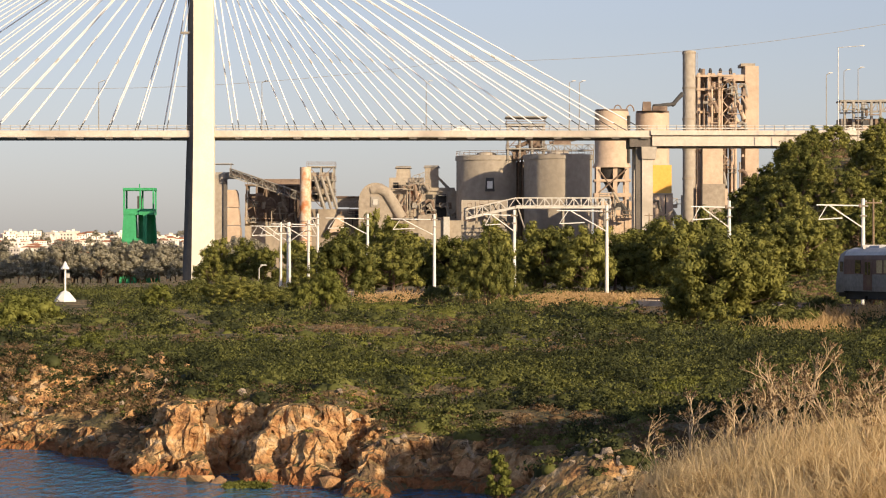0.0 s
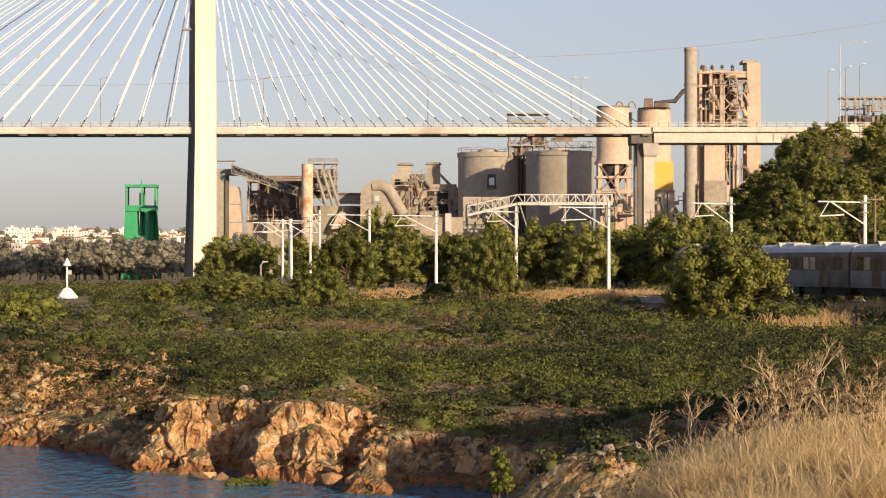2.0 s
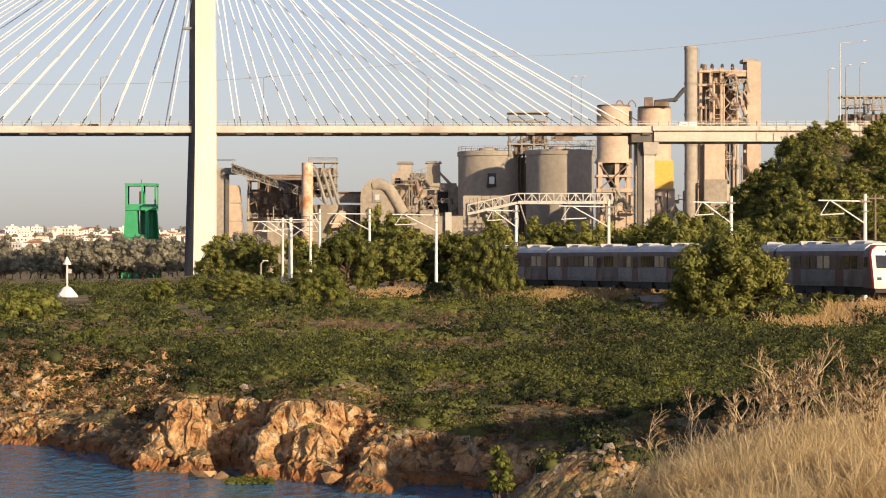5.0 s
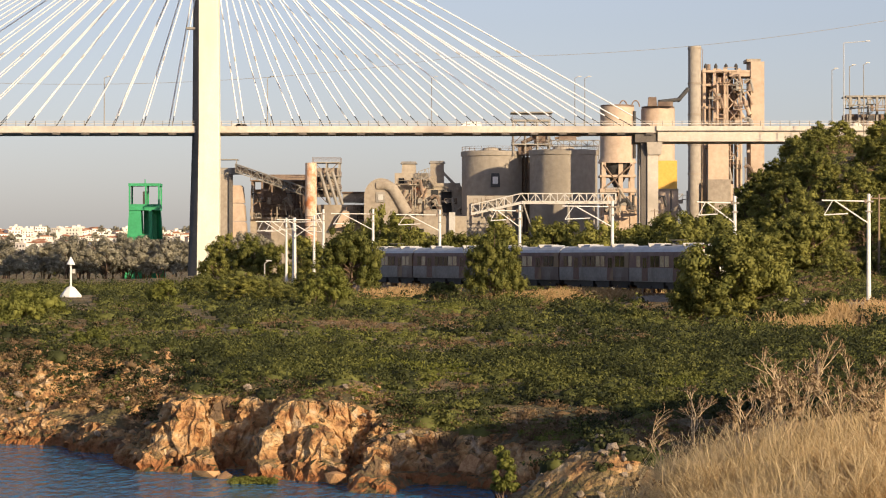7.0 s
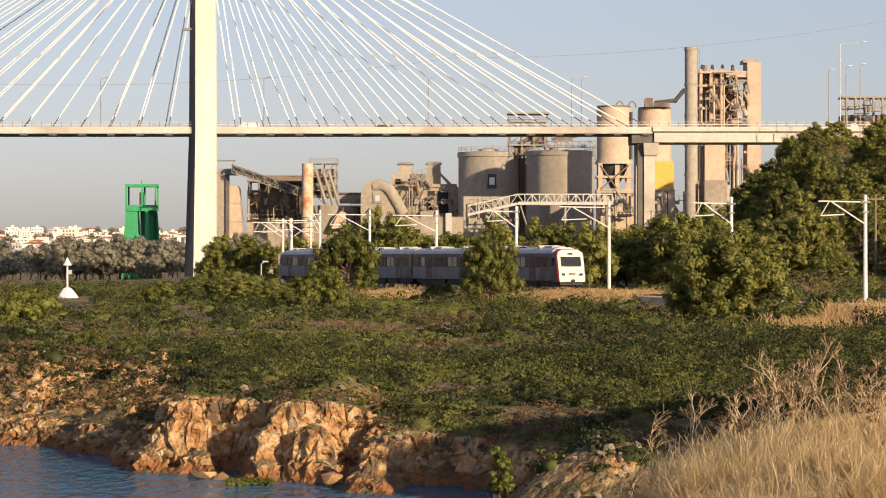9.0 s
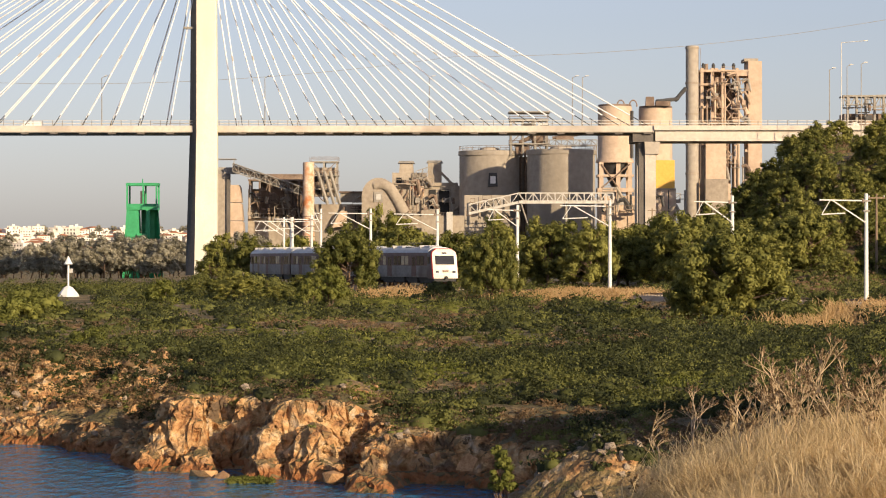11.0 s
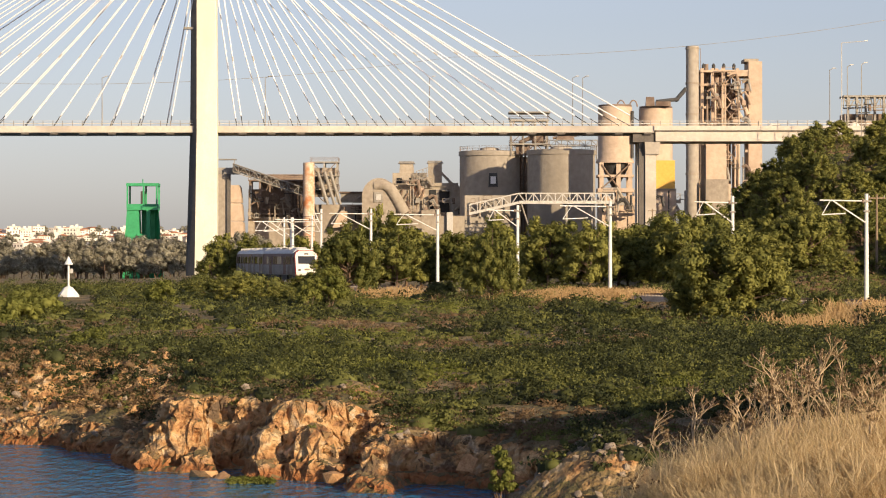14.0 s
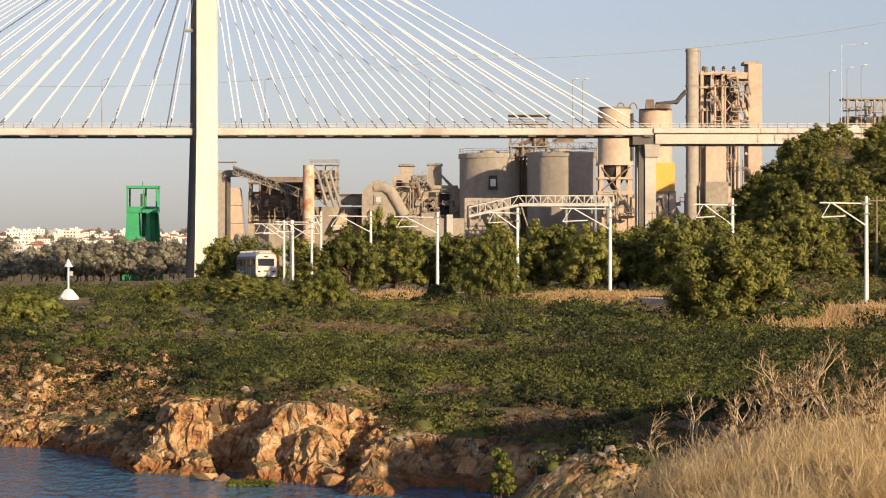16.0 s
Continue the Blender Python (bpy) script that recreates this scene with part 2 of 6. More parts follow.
# ---------------- mesh helpers ----------------
class Shape:
    """Collects boxes, tubes and sheets into one mesh."""

    def __init__(self):
        self.v, self.f = [], []

    def add(self, verts, faces):
        n = len(self.v)
        self.v += [tuple(p) for p in verts]
        self.f += [tuple(i + n for i in q) for q in faces]
        return self

    def box(self, x0, x1, y0, y1, z0, z1, taper=1.0):
        cx, cy = (x0 + x1) / 2, (y0 + y1) / 2
        v = [(x, y, z0) for x, y in ((x0, y0), (x1, y0), (x1, y1), (x0, y1))]
        v += [(cx + (x - cx) * taper, cy + (y - cy) * taper, z1) for x, y in ((x0, y0), (x1, y0), (x1, y1), (x0, y1))]
        return self.add(v, [(3, 2, 1, 0), (4, 5, 6, 7), (0, 1, 5, 4), (1, 2, 6, 5), (2, 3, 7, 6), (3, 0, 4, 7)])

    def prism(self, section, axis, a, b):
        """A closed outline of (u, w) pairs drawn out along axis x, y or z from a to b."""
        n = len(section)
        put = {"x": lambda u, w, t: (t, u, w), "y": lambda u, w, t: (u, t, w), "z": lambda u, w, t: (u, w, t)}[axis]
        v = [put(u, w, a) for u, w in section] + [put(u, w, b) for u, w in section]
        return self.add(v, [tuple(range(n))[::-1], tuple(range(n, 2 * n))] + [(i, (i + 1) % n, n + (i + 1) % n, n + i) for i in range(n)])

    def tube(self, p, q, r, r2=None, n=8, caps=True):
        p, q = Vector(p), Vector(q)
        r2 = r if r2 is None else r2
        w = (q - p).normalized()
        u = w.orthogonal().normalized()
        t = w.cross(u)
        ring = [(math.cos(2 * math.pi * i / n), math.sin(2 * math.pi * i / n)) for i in range(n)]
        v = [p + (u * c + t * s) * r for c, s in ring] + [q + (u * c + t * s) * r2 for c, s in ring]
        fs = [(i, (i + 1) % n, n + (i + 1) % n, n + i) for i in range(n)]
        if caps:
            fs += [tuple(range(n))[::-1], tuple(range(n, 2 * n))]
        return self.add(v, fs)

    def sweep(self, points, r, n=8):
        """One round bar along the points."""
        pts = [Vector(p) for p in points]
        v, fs = [], []
        for k, p in enumerate(pts):
            w = (pts[min(k + 1, len(pts) - 1)] - pts[max(k - 1, 0)]).normalized()
            u = w.cross(Vector((0, 1, 0.01))).normalized()
            t = w.cross(u)
            v += [p + (u * math.cos(2 * math.pi * i / n) + t * math.sin(2 * math.pi * i / n)) * r for i in range(n)]
            if k:
                o = (k - 1) * n
                fs += [(o + i, o + (i + 1) % n, o + n + (i + 1) % n, o + n + i) for i in range(n)]
        return self.add(v, fs + [tuple(range(n))[::-1], tuple(range(len(v) - n, len(v)))])

    def lathe(self, cx, cy, profile, n=32):
        """Turned body from (radius, z) pairs, bottom to top."""
        v = [(cx + r * math.cos(2 * math.pi * i / n), cy + r * math.sin(2 * math.pi * i / n), z) for r, z in profile for i in range(n)]
        fs = [(k * n + i, k * n + (i + 1) % n, (k + 1) * n + (i + 1) % n, (k + 1) * n + i) for k in range(len(profile) - 1) for i in range(n)]
        fs += [tuple(range(n))[::-1], tuple(range((len(profile) - 1) * n, len(profile) * n))]
        return self.add(v, fs)

    def truss(self, p, q, h, bays, r, up=Vector((0, 0, 1))):
        """Flat braced girder between p and q, of height h."""
        p, q = Vector(p), Vector(q)
        at = lambda i: p.lerp(q, i / bays)
        self.tube(p, q, r, n=4).tube(p + up * h, q + up * h, r, n=4)
        for i in range(bays + 1):
            self.tube(at(i), at(i) + up * h, r * 0.7, n=4, caps=False)
            if i < bays:
                a, b = (at(i), at(i + 1) + up * h) if i % 2 else (at(i) + up * h, at(i + 1))
                self.tube(a, b, r * 0.7, n=4, caps=False)
        return self

    def mesh(self, name, mat, smooth=False):
        me = bpy.data.meshes.new(name)
        me.from_pydata(self.v, [], self.f)
        me.materials.append(mat)
        if smooth:
            me.polygons.foreach_set("use_smooth", [True] * len(me.polygons))
            me.set_sharp_from_angle(angle=radians(40))
        me.update()
        return me


def part(name, shape, mat, parent, label="", smooth=False):
    ob = new(name, shape.mesh(name, mat, smooth))
    ob.parent = parent
    return tagged(ob, label)


def thing(name, label, category, m=None, group="", kind=""):
    ob = new(name)
    ob.empty_display_size = 0.2
    if m is not None:
        ob.matrix_basis = m
    return tagged(ob, label, category, group, kind)


def solid(name, shape, mat, label, category, group="", kind="", smooth=False):
    return tagged(new(name, shape.mesh(name, mat, smooth)), label, category, group, kind)


# ---------------- the lie of the land ----------------
TRACK = [(66, 90), (37.5, 172), (28.6, 200), (21, 225), (12, 253.8), (-2.5, 287.4), (-18, 333), (-22.1, 352), (-26.5, 384.6), (-30, 417), (-34, 460)]
RAIL_Z = 5.75


def glide(points, n=40):
    """Smooth curve through the points."""
    p = np.array(points, float)
    p = np.vstack([2 * p[0] - p[1], p, 2 * p[-1] - p[-2]])
    out = []
    for a, b, c, d in zip(p, p[1:], p[2:], p[3:]):
        for u in np.linspace(0, 1, n, endpoint=False):
            out.append(0.5 * (2 * b + (c - a) * u + (2 * a - 5 * b + 4 * c - d) * u * u + (3 * b - a - 3 * c + d) * u ** 3))
    return np.array(out + [p[-2]])


LINE = glide(TRACK)
LINE_S = np.concatenate([[0], np.cumsum(np.linalg.norm(np.diff(LINE, axis=0), axis=1))])


def on_track(s):
    return np.interp(s, LINE_S, LINE[:, 0]), np.interp(s, LINE_S, LINE[:, 1])


def smooth(a, b, x):
    t = np.clip((x - a) / (b - a), 0, 1)
    return t * t * (3 - 2 * t)


def lattice(ix, iy, seed):
    n = (ix.astype(np.int64) * 374761393 + iy.astype(np.int64) * 668265263 + seed * 974711) & 0x7FFFFFFF
    n = ((n ^ (n >> 13)) * 1274126177) & 0x7FFFFFFF
    return ((n ^ (n >> 16)) & 0xFFFF) / 65535.0


def value_noise(x, y, seed=0):
    ix, iy = np.floor(x), np.floor(y)
    fx, fy = x - ix, y - iy
    fx, fy = fx * fx * (3 - 2 * fx), fy * fy * (3 - 2 * fy)
    a, b = lattice(ix, iy, seed), lattice(ix + 1, iy, seed)
    c, d = lattice(ix, iy + 1, seed), lattice(ix + 1, iy + 1, seed)
    return (a * (1 - fx) + b * fx) * (1 - fy) + (c * (1 - fx) + d * fx) * fy


def fbm(x, y, octaves=4, seed=0):
    s, amp = 0.0, 0.5
    for k in range(octaves):
        s = s + amp * (value_noise(x * 2 ** k, y * 2 ** k, seed + k) - 0.5)
        amp *= 0.5
    return s


COAST = np.array([(-260, 320), (-60, 172), (-34, 150), (-25, 134), (-20.8, 132.0), (-17.6, 130.5), (-16.8, 126.5), (-14.6, 125.0), (-13.9, 119.5), (-12.5, 115.2), (-9.4, 113.6),
                  (-9.0, 116.2), (-8.2, 116.0), (-7.9, 111.6), (-4.4, 109.6), (-3.8, 112.0), (-3.5, 105.0), (-1.9, 103.6), (-1.5, 108.5), (0.5, 108.0), (2.2, 104.0), (5.0, 101.5), (8, 92), (12, 62), (16, 20), (20, -120)], float)


def to_coast(x, y):
    """Distance inland from the water's edge, negative at sea."""
    shape = np.broadcast(x, y).shape
    best = np.full(shape, 1e9)
    for a, b in zip(COAST, COAST[1:]):
        w = b - a
        t = np.clip(((x - a[0]) * w[0] + (y - a[1]) * w[1]) / (w @ w), 0, 1)
        best = np.minimum(best, (x - a[0] - t * w[0]) ** 2 + (y - a[1] - t * w[1]) ** 2)
    return np.sqrt(best) * np.where(y > np.interp(x, COAST[:, 0], COAST[:, 1]), 1, -1)


def ground_z(x, y):
    x, y = np.asarray(x, float), np.asarray(y, float)
    inland = to_coast(x, y)
    plain = 3.35 + 1.85 * smooth(118, 285, y) + 1.0 * fbm(x / 13, y / 18, 3, 5) * smooth(300, 240, y) + 0.5 * smooth(2, 14, x) * smooth(190, 120, y)
    plain = plain + 0.6 * smooth(-11, -16, x) * smooth(155, 130, y) + 0.55 * fbm(x / 3.5, y / 4.5, 2, 15) * smooth(250, 200, y)
    # gullies and prows along the cliff
    gully = 1.5 * fbm(x / 2.6 + y / 11, y / 8, 3, 11) + 0.9 * fbm(x / 0.9, y / 1.2, 3, 21)
    along_shore = 0.48 * x - 0.875 * y + 1.6 * fbm(x / 5, y / 5, 2, 71)
    west = smooth(-11.0, -13.2, x)
    saw = np.abs(((along_shore / 5.0) % 1.0) - 0.62) / 0.62
    ravine = (1 - np.clip(saw, 0, 1)) ** 1.4
    notch = np.abs(((along_shore / 2.3 + 0.3) % 1.0) - 0.5) * 2
    edge = inland + gully * (1 - 0.4 * west) - (1 - west) * 0.9 * (1 - notch) ** 2 * smooth(0.1, 1.0, inland)
    plain = plain + 0.3 * smooth(-13, -10, x) * smooth(-2, -5, x) * smooth(125, 112, y)
    plain = plain - 1.2 * smooth(-4.4, -1.8, x) * smooth(126, 106, y)
    low = smooth(-0.15, 1.5, edge) * 0.74 + smooth(0.9, 4.5, edge) * 0.26
    bank = smooth(-0.15, 0.9, edge) * 0.34 + smooth(0.7, 8.0, edge) * 0.66
    low = low * (1 - west) + bank * west
    step = 0.16 * np.sin(low * 18 + 4 * fbm(x / 2.5, y / 2.5, 2, 31)) * smooth(0.05, 0.3, low) * smooth(1.0, 0.75, low)
    z = -1.2 * smooth(0.3, -3, edge) + plain * low + step
    z = z - west * (3.4 * ravine - 0.7) * smooth(0.4, 3.0, inland) * smooth(10.5, 5.0, inland) * smooth(165, 150, y)
    # wooded hill where the bridge lands
    hill = 22 * smooth(0.079, 0.142, x / np.maximum(y, 50)) * (1 - 0.75 * smooth(95, 150, x)) * smooth(270, 450, y) * (1 + 0.35 * fbm(x / 30, y / 30, 3, 41))
    z = z + hill * smooth(660, 600, y + 0 * x)
    # railway formation
    d = np.full(z.shape, 1e9)
    for px, py in LINE[::4]:
        d = np.minimum(d, (x - px) ** 2 + (y - py) ** 2)
    d = np.sqrt(d)
    z = np.where((y > 84) & (y < 470), z * smooth(3.2, 7.5, d) + (RAIL_Z - 0.62) * (1 - smooth(3.2, 7.5, d)), z)
    # slope below the viewer
    near = np.clip(3.55 + 0.36 * x + 0.5 * smooth(2.6, 3.6, x) * smooth(7.5, 4.5, x) + 3.0 * smooth(34, 2, y), -1.5, 7.3 - 1.1 * smooth(2, 34, y)) + 0.2 * fbm(x / 2, y / 2, 3, 51)
    w = smooth(43, 66, y)
    z = np.where(y < 66, near * (1 - w) + np.minimum(z, 3.2) * w, z)
    # unseen mound added beside the viewer, shaped to cast shade on the hollow
    along, across = (x - 30.6) * 0.594 - (y - 78.2) * 0.804, (x - 30.6) * 0.804 + (y - 78.2) * 0.594
    z = z + 12.8 * np.exp(-0.5 * (along / 3.5) ** 2 - ((across + 2.7) / 9.5) ** 6)
    # low rubble ridge at the foot of the near slope
    ridge = 3.1 * np.exp(-0.5 * (((x - 5.6) / 2.5) ** 2 + ((y - 92) / 3) ** 2)) - 0.35 + 0.7 * fbm(x / 0.8, y / 0.8, 3, 151)
    z = np.where((y > 80) & (y < 104), np.maximum(z, ridge), z)
    # bay behind the point, and the far shore
    bay = smooth(470, 490, y + 0.12 * (x + 60)) * smooth(-50, -62, x) * smooth(655, 640, y)
    z = z * (1 - bay) - 1.5 * bay
    far = smooth(600, 650, y)
    z = z * (1 - far) + far * (3.0 + 27 * smooth(1700, 2700, y) * smooth(500, -250, x) + 2.5 * fbm(x / 120, y / 120, 3, 61))
    return z


def spread(*runs):
    out = [runs[0][0]]
    for a, b, step in runs:
        n = max(1, int(round((b - a) / step)))
        out += list(np.linspace(a, b, n + 1)[1:])
    return np.array(out)


gx = spread((-4500, -600, 300), (-600, -200, 40), (-200, -60, 7), (-60, -34, 1.5), (-34, -23, 0.4), (-23, 7, 0.12), (7, 34, 0.6), (34, 100, 3), (100, 240, 10), (240, 600, 60), (600, 4500, 300))
gy = spread((-300, -20, 28), (-20, 60, 1.2), (60, 85, 1.0), (85, 99, 0.3), (99, 140, 0.13), (140, 150, 0.4), (150, 200, 0.9), (200, 300, 1.6), (300, 480, 4), (480, 700, 8), (700, 1700, 80), (1700, 2900, 60), (2900, 5200, 300))
GXX, GYY = np.meshgrid(gx, gy)
GZZ = ground_z(GXX, GYY)
# rough the steep faces sideways, so that ledges and overhangs form
gs1, gs0 = np.gradient(GZZ, gy, gx)
steep = smooth(0.7, 1.6, np.hypot(gs0, gs1)) * smooth(90, 97, GYY) * smooth(180, 150, GYY)
for j, i in zip(*np.nonzero(steep > 0.05)):
    co = Vector((GXX[j, i], GYY[j, i], GZZ[j, i]))
    block = co + noise.noise_vector(co * 1.3) * 0.35
    push = noise.cell_vector(block * 1.9) * 0.34 + noise.cell_vector(block * 4.2) * 0.24 - Vector((0.29, 0.29, 0.29)) + noise.noise_vector(co * 0.75) * 0.18 + noise.noise_vector(co * 1.9) * 0.2 + noise.noise_vector(co * 4.6) * 0.22 + noise.noise_vector(co * 9.0) * 0.12
    w = float(steep[j, i])
    GXX[j, i] += push.x * w
    GYY[j, i] += push.y * w
    GZZ[j, i] += push.z * w * 0.5
g_verts = np.stack([GXX.ravel(), GYY.ravel(), GZZ.ravel()], 1)
nx = len(gx)
gi = (np.arange(len(gy) - 1)[:, None] * nx + np.arange(nx - 1)[None, :]).ravel()
g_faces = np.stack([gi, gi + 1, gi + nx + 1, gi + nx], 1)
g_mesh = bpy.data.meshes.new("ground")
g_mesh.from_pydata(g_verts.tolist(), [], g_faces.tolist())
g_mesh.materials.append(GROUND)
tagged(new("ground", g_mesh), "scrubby coastal headland of orange clay above low sea cliffs", "ground", kind="structure")

water = Shape().add([(-4500, -300, 0), (60, -300, 0), (60, 4500, 0), (-4500, 4500, 0)], [(0, 1, 2, 3)])
solid("water", water, WATER, "dark blue rippled sea at the foot of the cliffs", "sea", kind="structure")



# ---------------- cable-stayed bridge ----------------
def build_bridge():
    d = 577.0
    bridge = thing("cable_stayed_bridge", "pale concrete cable-stayed road bridge with white stays over a strait", "bridge")
    px = -48.58
    for side, y in (("near", d), ("far", d + 11.9)):
        leg, flank = Shape(), Shape()
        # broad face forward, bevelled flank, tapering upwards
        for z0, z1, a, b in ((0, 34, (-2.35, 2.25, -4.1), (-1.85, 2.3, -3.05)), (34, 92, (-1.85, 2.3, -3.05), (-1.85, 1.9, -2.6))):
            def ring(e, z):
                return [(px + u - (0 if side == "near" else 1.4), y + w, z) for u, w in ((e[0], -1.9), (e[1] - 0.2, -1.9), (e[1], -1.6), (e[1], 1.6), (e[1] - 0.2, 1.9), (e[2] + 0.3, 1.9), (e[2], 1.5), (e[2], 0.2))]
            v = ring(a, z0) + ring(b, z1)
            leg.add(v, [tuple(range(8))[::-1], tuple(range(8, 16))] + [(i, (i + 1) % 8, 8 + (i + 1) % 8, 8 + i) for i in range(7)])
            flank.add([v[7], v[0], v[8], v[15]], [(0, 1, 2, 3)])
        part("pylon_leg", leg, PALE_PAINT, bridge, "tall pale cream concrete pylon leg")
        # flank turned from the sun: its shade is put into the colour
        part("pylon_flank", flank, DARK_AND_SHADED_CONCRETE, bridge, "pylon flank coloured dark for its shaded side")
    part("cross_beam", Shape().box(px - 1.2, px + 1.2, d + 1.9, d + 11.6, 29.5, 32.2), PALE_PAINT, bridge)
    part("cross_beam", Shape().box(px - 1.2, px + 1.2, d + 1.9, d + 11.6, 74, 76.5), PALE_PAINT, bridge)
    part("maintenance_bracket", Shape().box(px - 4.6, px - 1.9, d - 0.6, d + 0.6, 55.32, 55.78), GREY_STEEL, bridge)

    x0, x1 = -430.0, 42.81
    zt = 35.59
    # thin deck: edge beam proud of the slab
    # dark slab colour paints the shadow line below the edge beam
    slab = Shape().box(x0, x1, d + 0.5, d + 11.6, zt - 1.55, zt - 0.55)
    part("deck_slab", slab, DARK_AND_SHADED_CONCRETE, bridge, "thin concrete deck slab with underside shade put in the colour")
    for y in (d - 0.45, d + 11.6):
        part("edge_beam", Shape().prism([(y, zt - 1.25), (y + 0.12, zt - 1.40), (y + 0.95, zt - 1.40), (y + 0.95, zt), (y, zt)], "x", x0, x1), DECK_CONCRETE, bridge, "sunlit concrete edge beam")
    rail, xr_ = Shape(), 230.0
    for y in (d - 0.3, d + 12.2):
        for h in (0.45, 0.95):
            rail.box(x0, xr_, y, y + 0.10, zt + h, zt + h + 0.10)
    part("guard_rail", rail, PALE_STEEL, bridge, "long galvanised guard rail")
    posts = Shape()
    for k in range(int((xr_ - x0) / 2.0)):
        posts.box(x0 + k * 2.0, x0 + k * 2.0 + 0.14, d - 0.35, d - 0.2, zt, zt + 1.05)
    tagged(part("rail_posts", posts, GREY_STEEL, bridge), kind="stuff")
    # stays: side span to the right, half the main span to the left
    step = 5.677
    for plane, y in ((0, d - 0.1), (1, d + 12.0)):
        for way, count in ((1, 15), (-1, 18)):
            for i in range(count):
                skew = -2.0 * plane
                a = Vector((px + way * (7.06 + i * step) + skew, y, zt + 2.1))
                if a.x < -140:
                    continue
                top = Vector((px + 0.7 + skew, y + (0.3 if plane == 0 else -0.3), 81.0 + i * 0.36))
                foot = a - (top - a) * (2.0 / (top.z - a.z))
                xb = foot.x
                line = top - foot
                part("stay_cable", Shape().sweep([a.lerp(top, j / 8) for j in range(9)], 0.14), CABLE_WHITE, bridge, smooth=True)
                sleeve = part("anchor_sleeve", Shape().tube(foot, a, 0.10, n=6), DARK_STEEL, bridge)
                if plane == 0:
                    part("anchor_block", Shape().box(xb - 0.8, xb + 0.8, d - 0.3, d + 0.5, zt - 1.75, zt - 1.38, 1.0), DARK_AND_SHADED_CONCRETE, bridge)
                    part("damper", Shape().tube(foot + line * 0.30 - line.normalized() * 0.5, foot + line * 0.30 + line.normalized() * 0.5, 0.19, n=6), PALE_STEEL, bridge)
    # approach girders on their pier
    xr = 230.0
    part("approach_slab", Shape().box(x1, xr, d - 0.3, d + 11.8, zt - 0.95, zt - 0.55), TARMAC, bridge, "dark road surface of the approach")
    for ya, yb_ in ((d - 0.9, d - 0.3), (d + 11.8, d + 12.4)):
        part("edge_beam", Shape().box(x1, xr, ya, yb_, zt - 0.95, zt), DECK_CONCRETE, bridge, "sunlit concrete edge beam")
    for k in range(4):
        y = d - 0.2 + k * 4.2
        part("girder", Shape().prism([(y, zt - 3.15), (y + 0.7, zt - 3.15), (y + 0.7, zt - 2.8), (y + 0.45, zt - 2.6), (y + 0.45, zt - 0.96), (y, zt - 0.96)], "x", x1 + 0.3, xr), DECK_CONCRETE, bridge, "deep precast concrete girder")
    # pier face away from the sun, darkened by its colour
    part("pier_flank", Shape().box(39.81, 41.08, d + 1.0, d + 4.0, 4, zt - 3.3), DARK_AND_SHADED_CONCRETE, bridge, "left side of the pier with shade put in the colour")
    pier = Shape().box(41.08, 43.27, d + 0.6, d + 4.0, 4, zt - 5.8)
    pier.box(39.7, 41.2, d + 8.5, d + 11.5, 4, zt - 3.3)
    part("pier", pier, DECK_CONCRETE, bridge, "tall twin concrete pier")
    part("pier_cap", Shape().box(38.54, 42.93, d + 0.3, d + 12, zt - 3.3, zt - 1.6), DARK_AND_SHADED_CONCRETE, bridge)
    part("pier_cap", Shape().box(41.08, 43.85, d + 0.2, d + 12, zt - 5.8, zt - 3.3, 1.15), DECK_CONCRETE, bridge)
    return zt, px


DECK_TOP, PYLON_X = build_bridge()


def street_lamp(x, y, z, h, arm, name_label, mat=GREY_STEEL):
    lamp = thing("street_lamp", name_label, "street lamp", pose(x, y, z), "street lamps")
    part("pole", Shape().tube((0, 0, 0), (0, 0, h), 0.11, 0.07, 8), mat, lamp)
    part("arm", Shape().tube((0, 0, h), (arm, 0, h + 0.35), 0.06, n=6), mat, lamp)
    part("lamp_head", Shape().box(arm - 0.35, arm + 0.5, -0.16, 0.16, h + 0.30, h + 0.46, 0.8), PALE_STEEL, lamp)


for lx in (-71.43, -37.39, -3.12, 26.77, 28.85):
    street_lamp(lx, 589.5, DECK_TOP, 10.6, 0.9, "slim grey street lamp on the bridge deck")



# ---------------- cement works ----------------
def silo(x, y, r, z0, z1, mat, label, rim=0.4):
    s = thing("storage_silo", label, "silo", pose(x, y, z0), "concrete storage silos")
    h = z1 - z0
    part("shell", Shape().lathe(0, 0, [(r, 0), (r, h - 1.2), (r + 0.25, h - 1.2), (r + 0.25, h - 0.1), (r, h)], 48), mat, s, smooth=True)
    ring = Shape()
    n = 26
    for i in range(n):
        a, b = 2 * math.pi * i / n, 2 * math.pi * (i + 1) / n
        p, q = Vector((r * math.cos(a), r * math.sin(a), h)), Vector((r * math.cos(b), r * math.sin(b), h))
        up = Vector((0, 0, 1.1))
        ring.tube(p, p + up, 0.05, n=4).tube(p + up, q + up, 0.05, n=4).tube(p + up * 0.5, q + up * 0.5, 0.04, n=4)
    part("roof_rail", ring, RUST_STEEL, s)
    part("roof_hatch", Shape().lathe(0, 0, [(r * 0.35, h), (r * 0.3, h + 0.8), (0.4, h + 1.1)], 20), mat, s)
    return s


D = 700.0
s1 = silo(11.2, 700, 7.42, 3, 35.02, SILO_CONCRETE, "squat grey concrete storage silo with stained walls")
part("hatch_hood", Shape().box(-0.4, 1.9, -7.56 - 0.6, -7.0, 26.06 - 3, 29.42 - 3, 0.85), DARK_STEEL, s1)
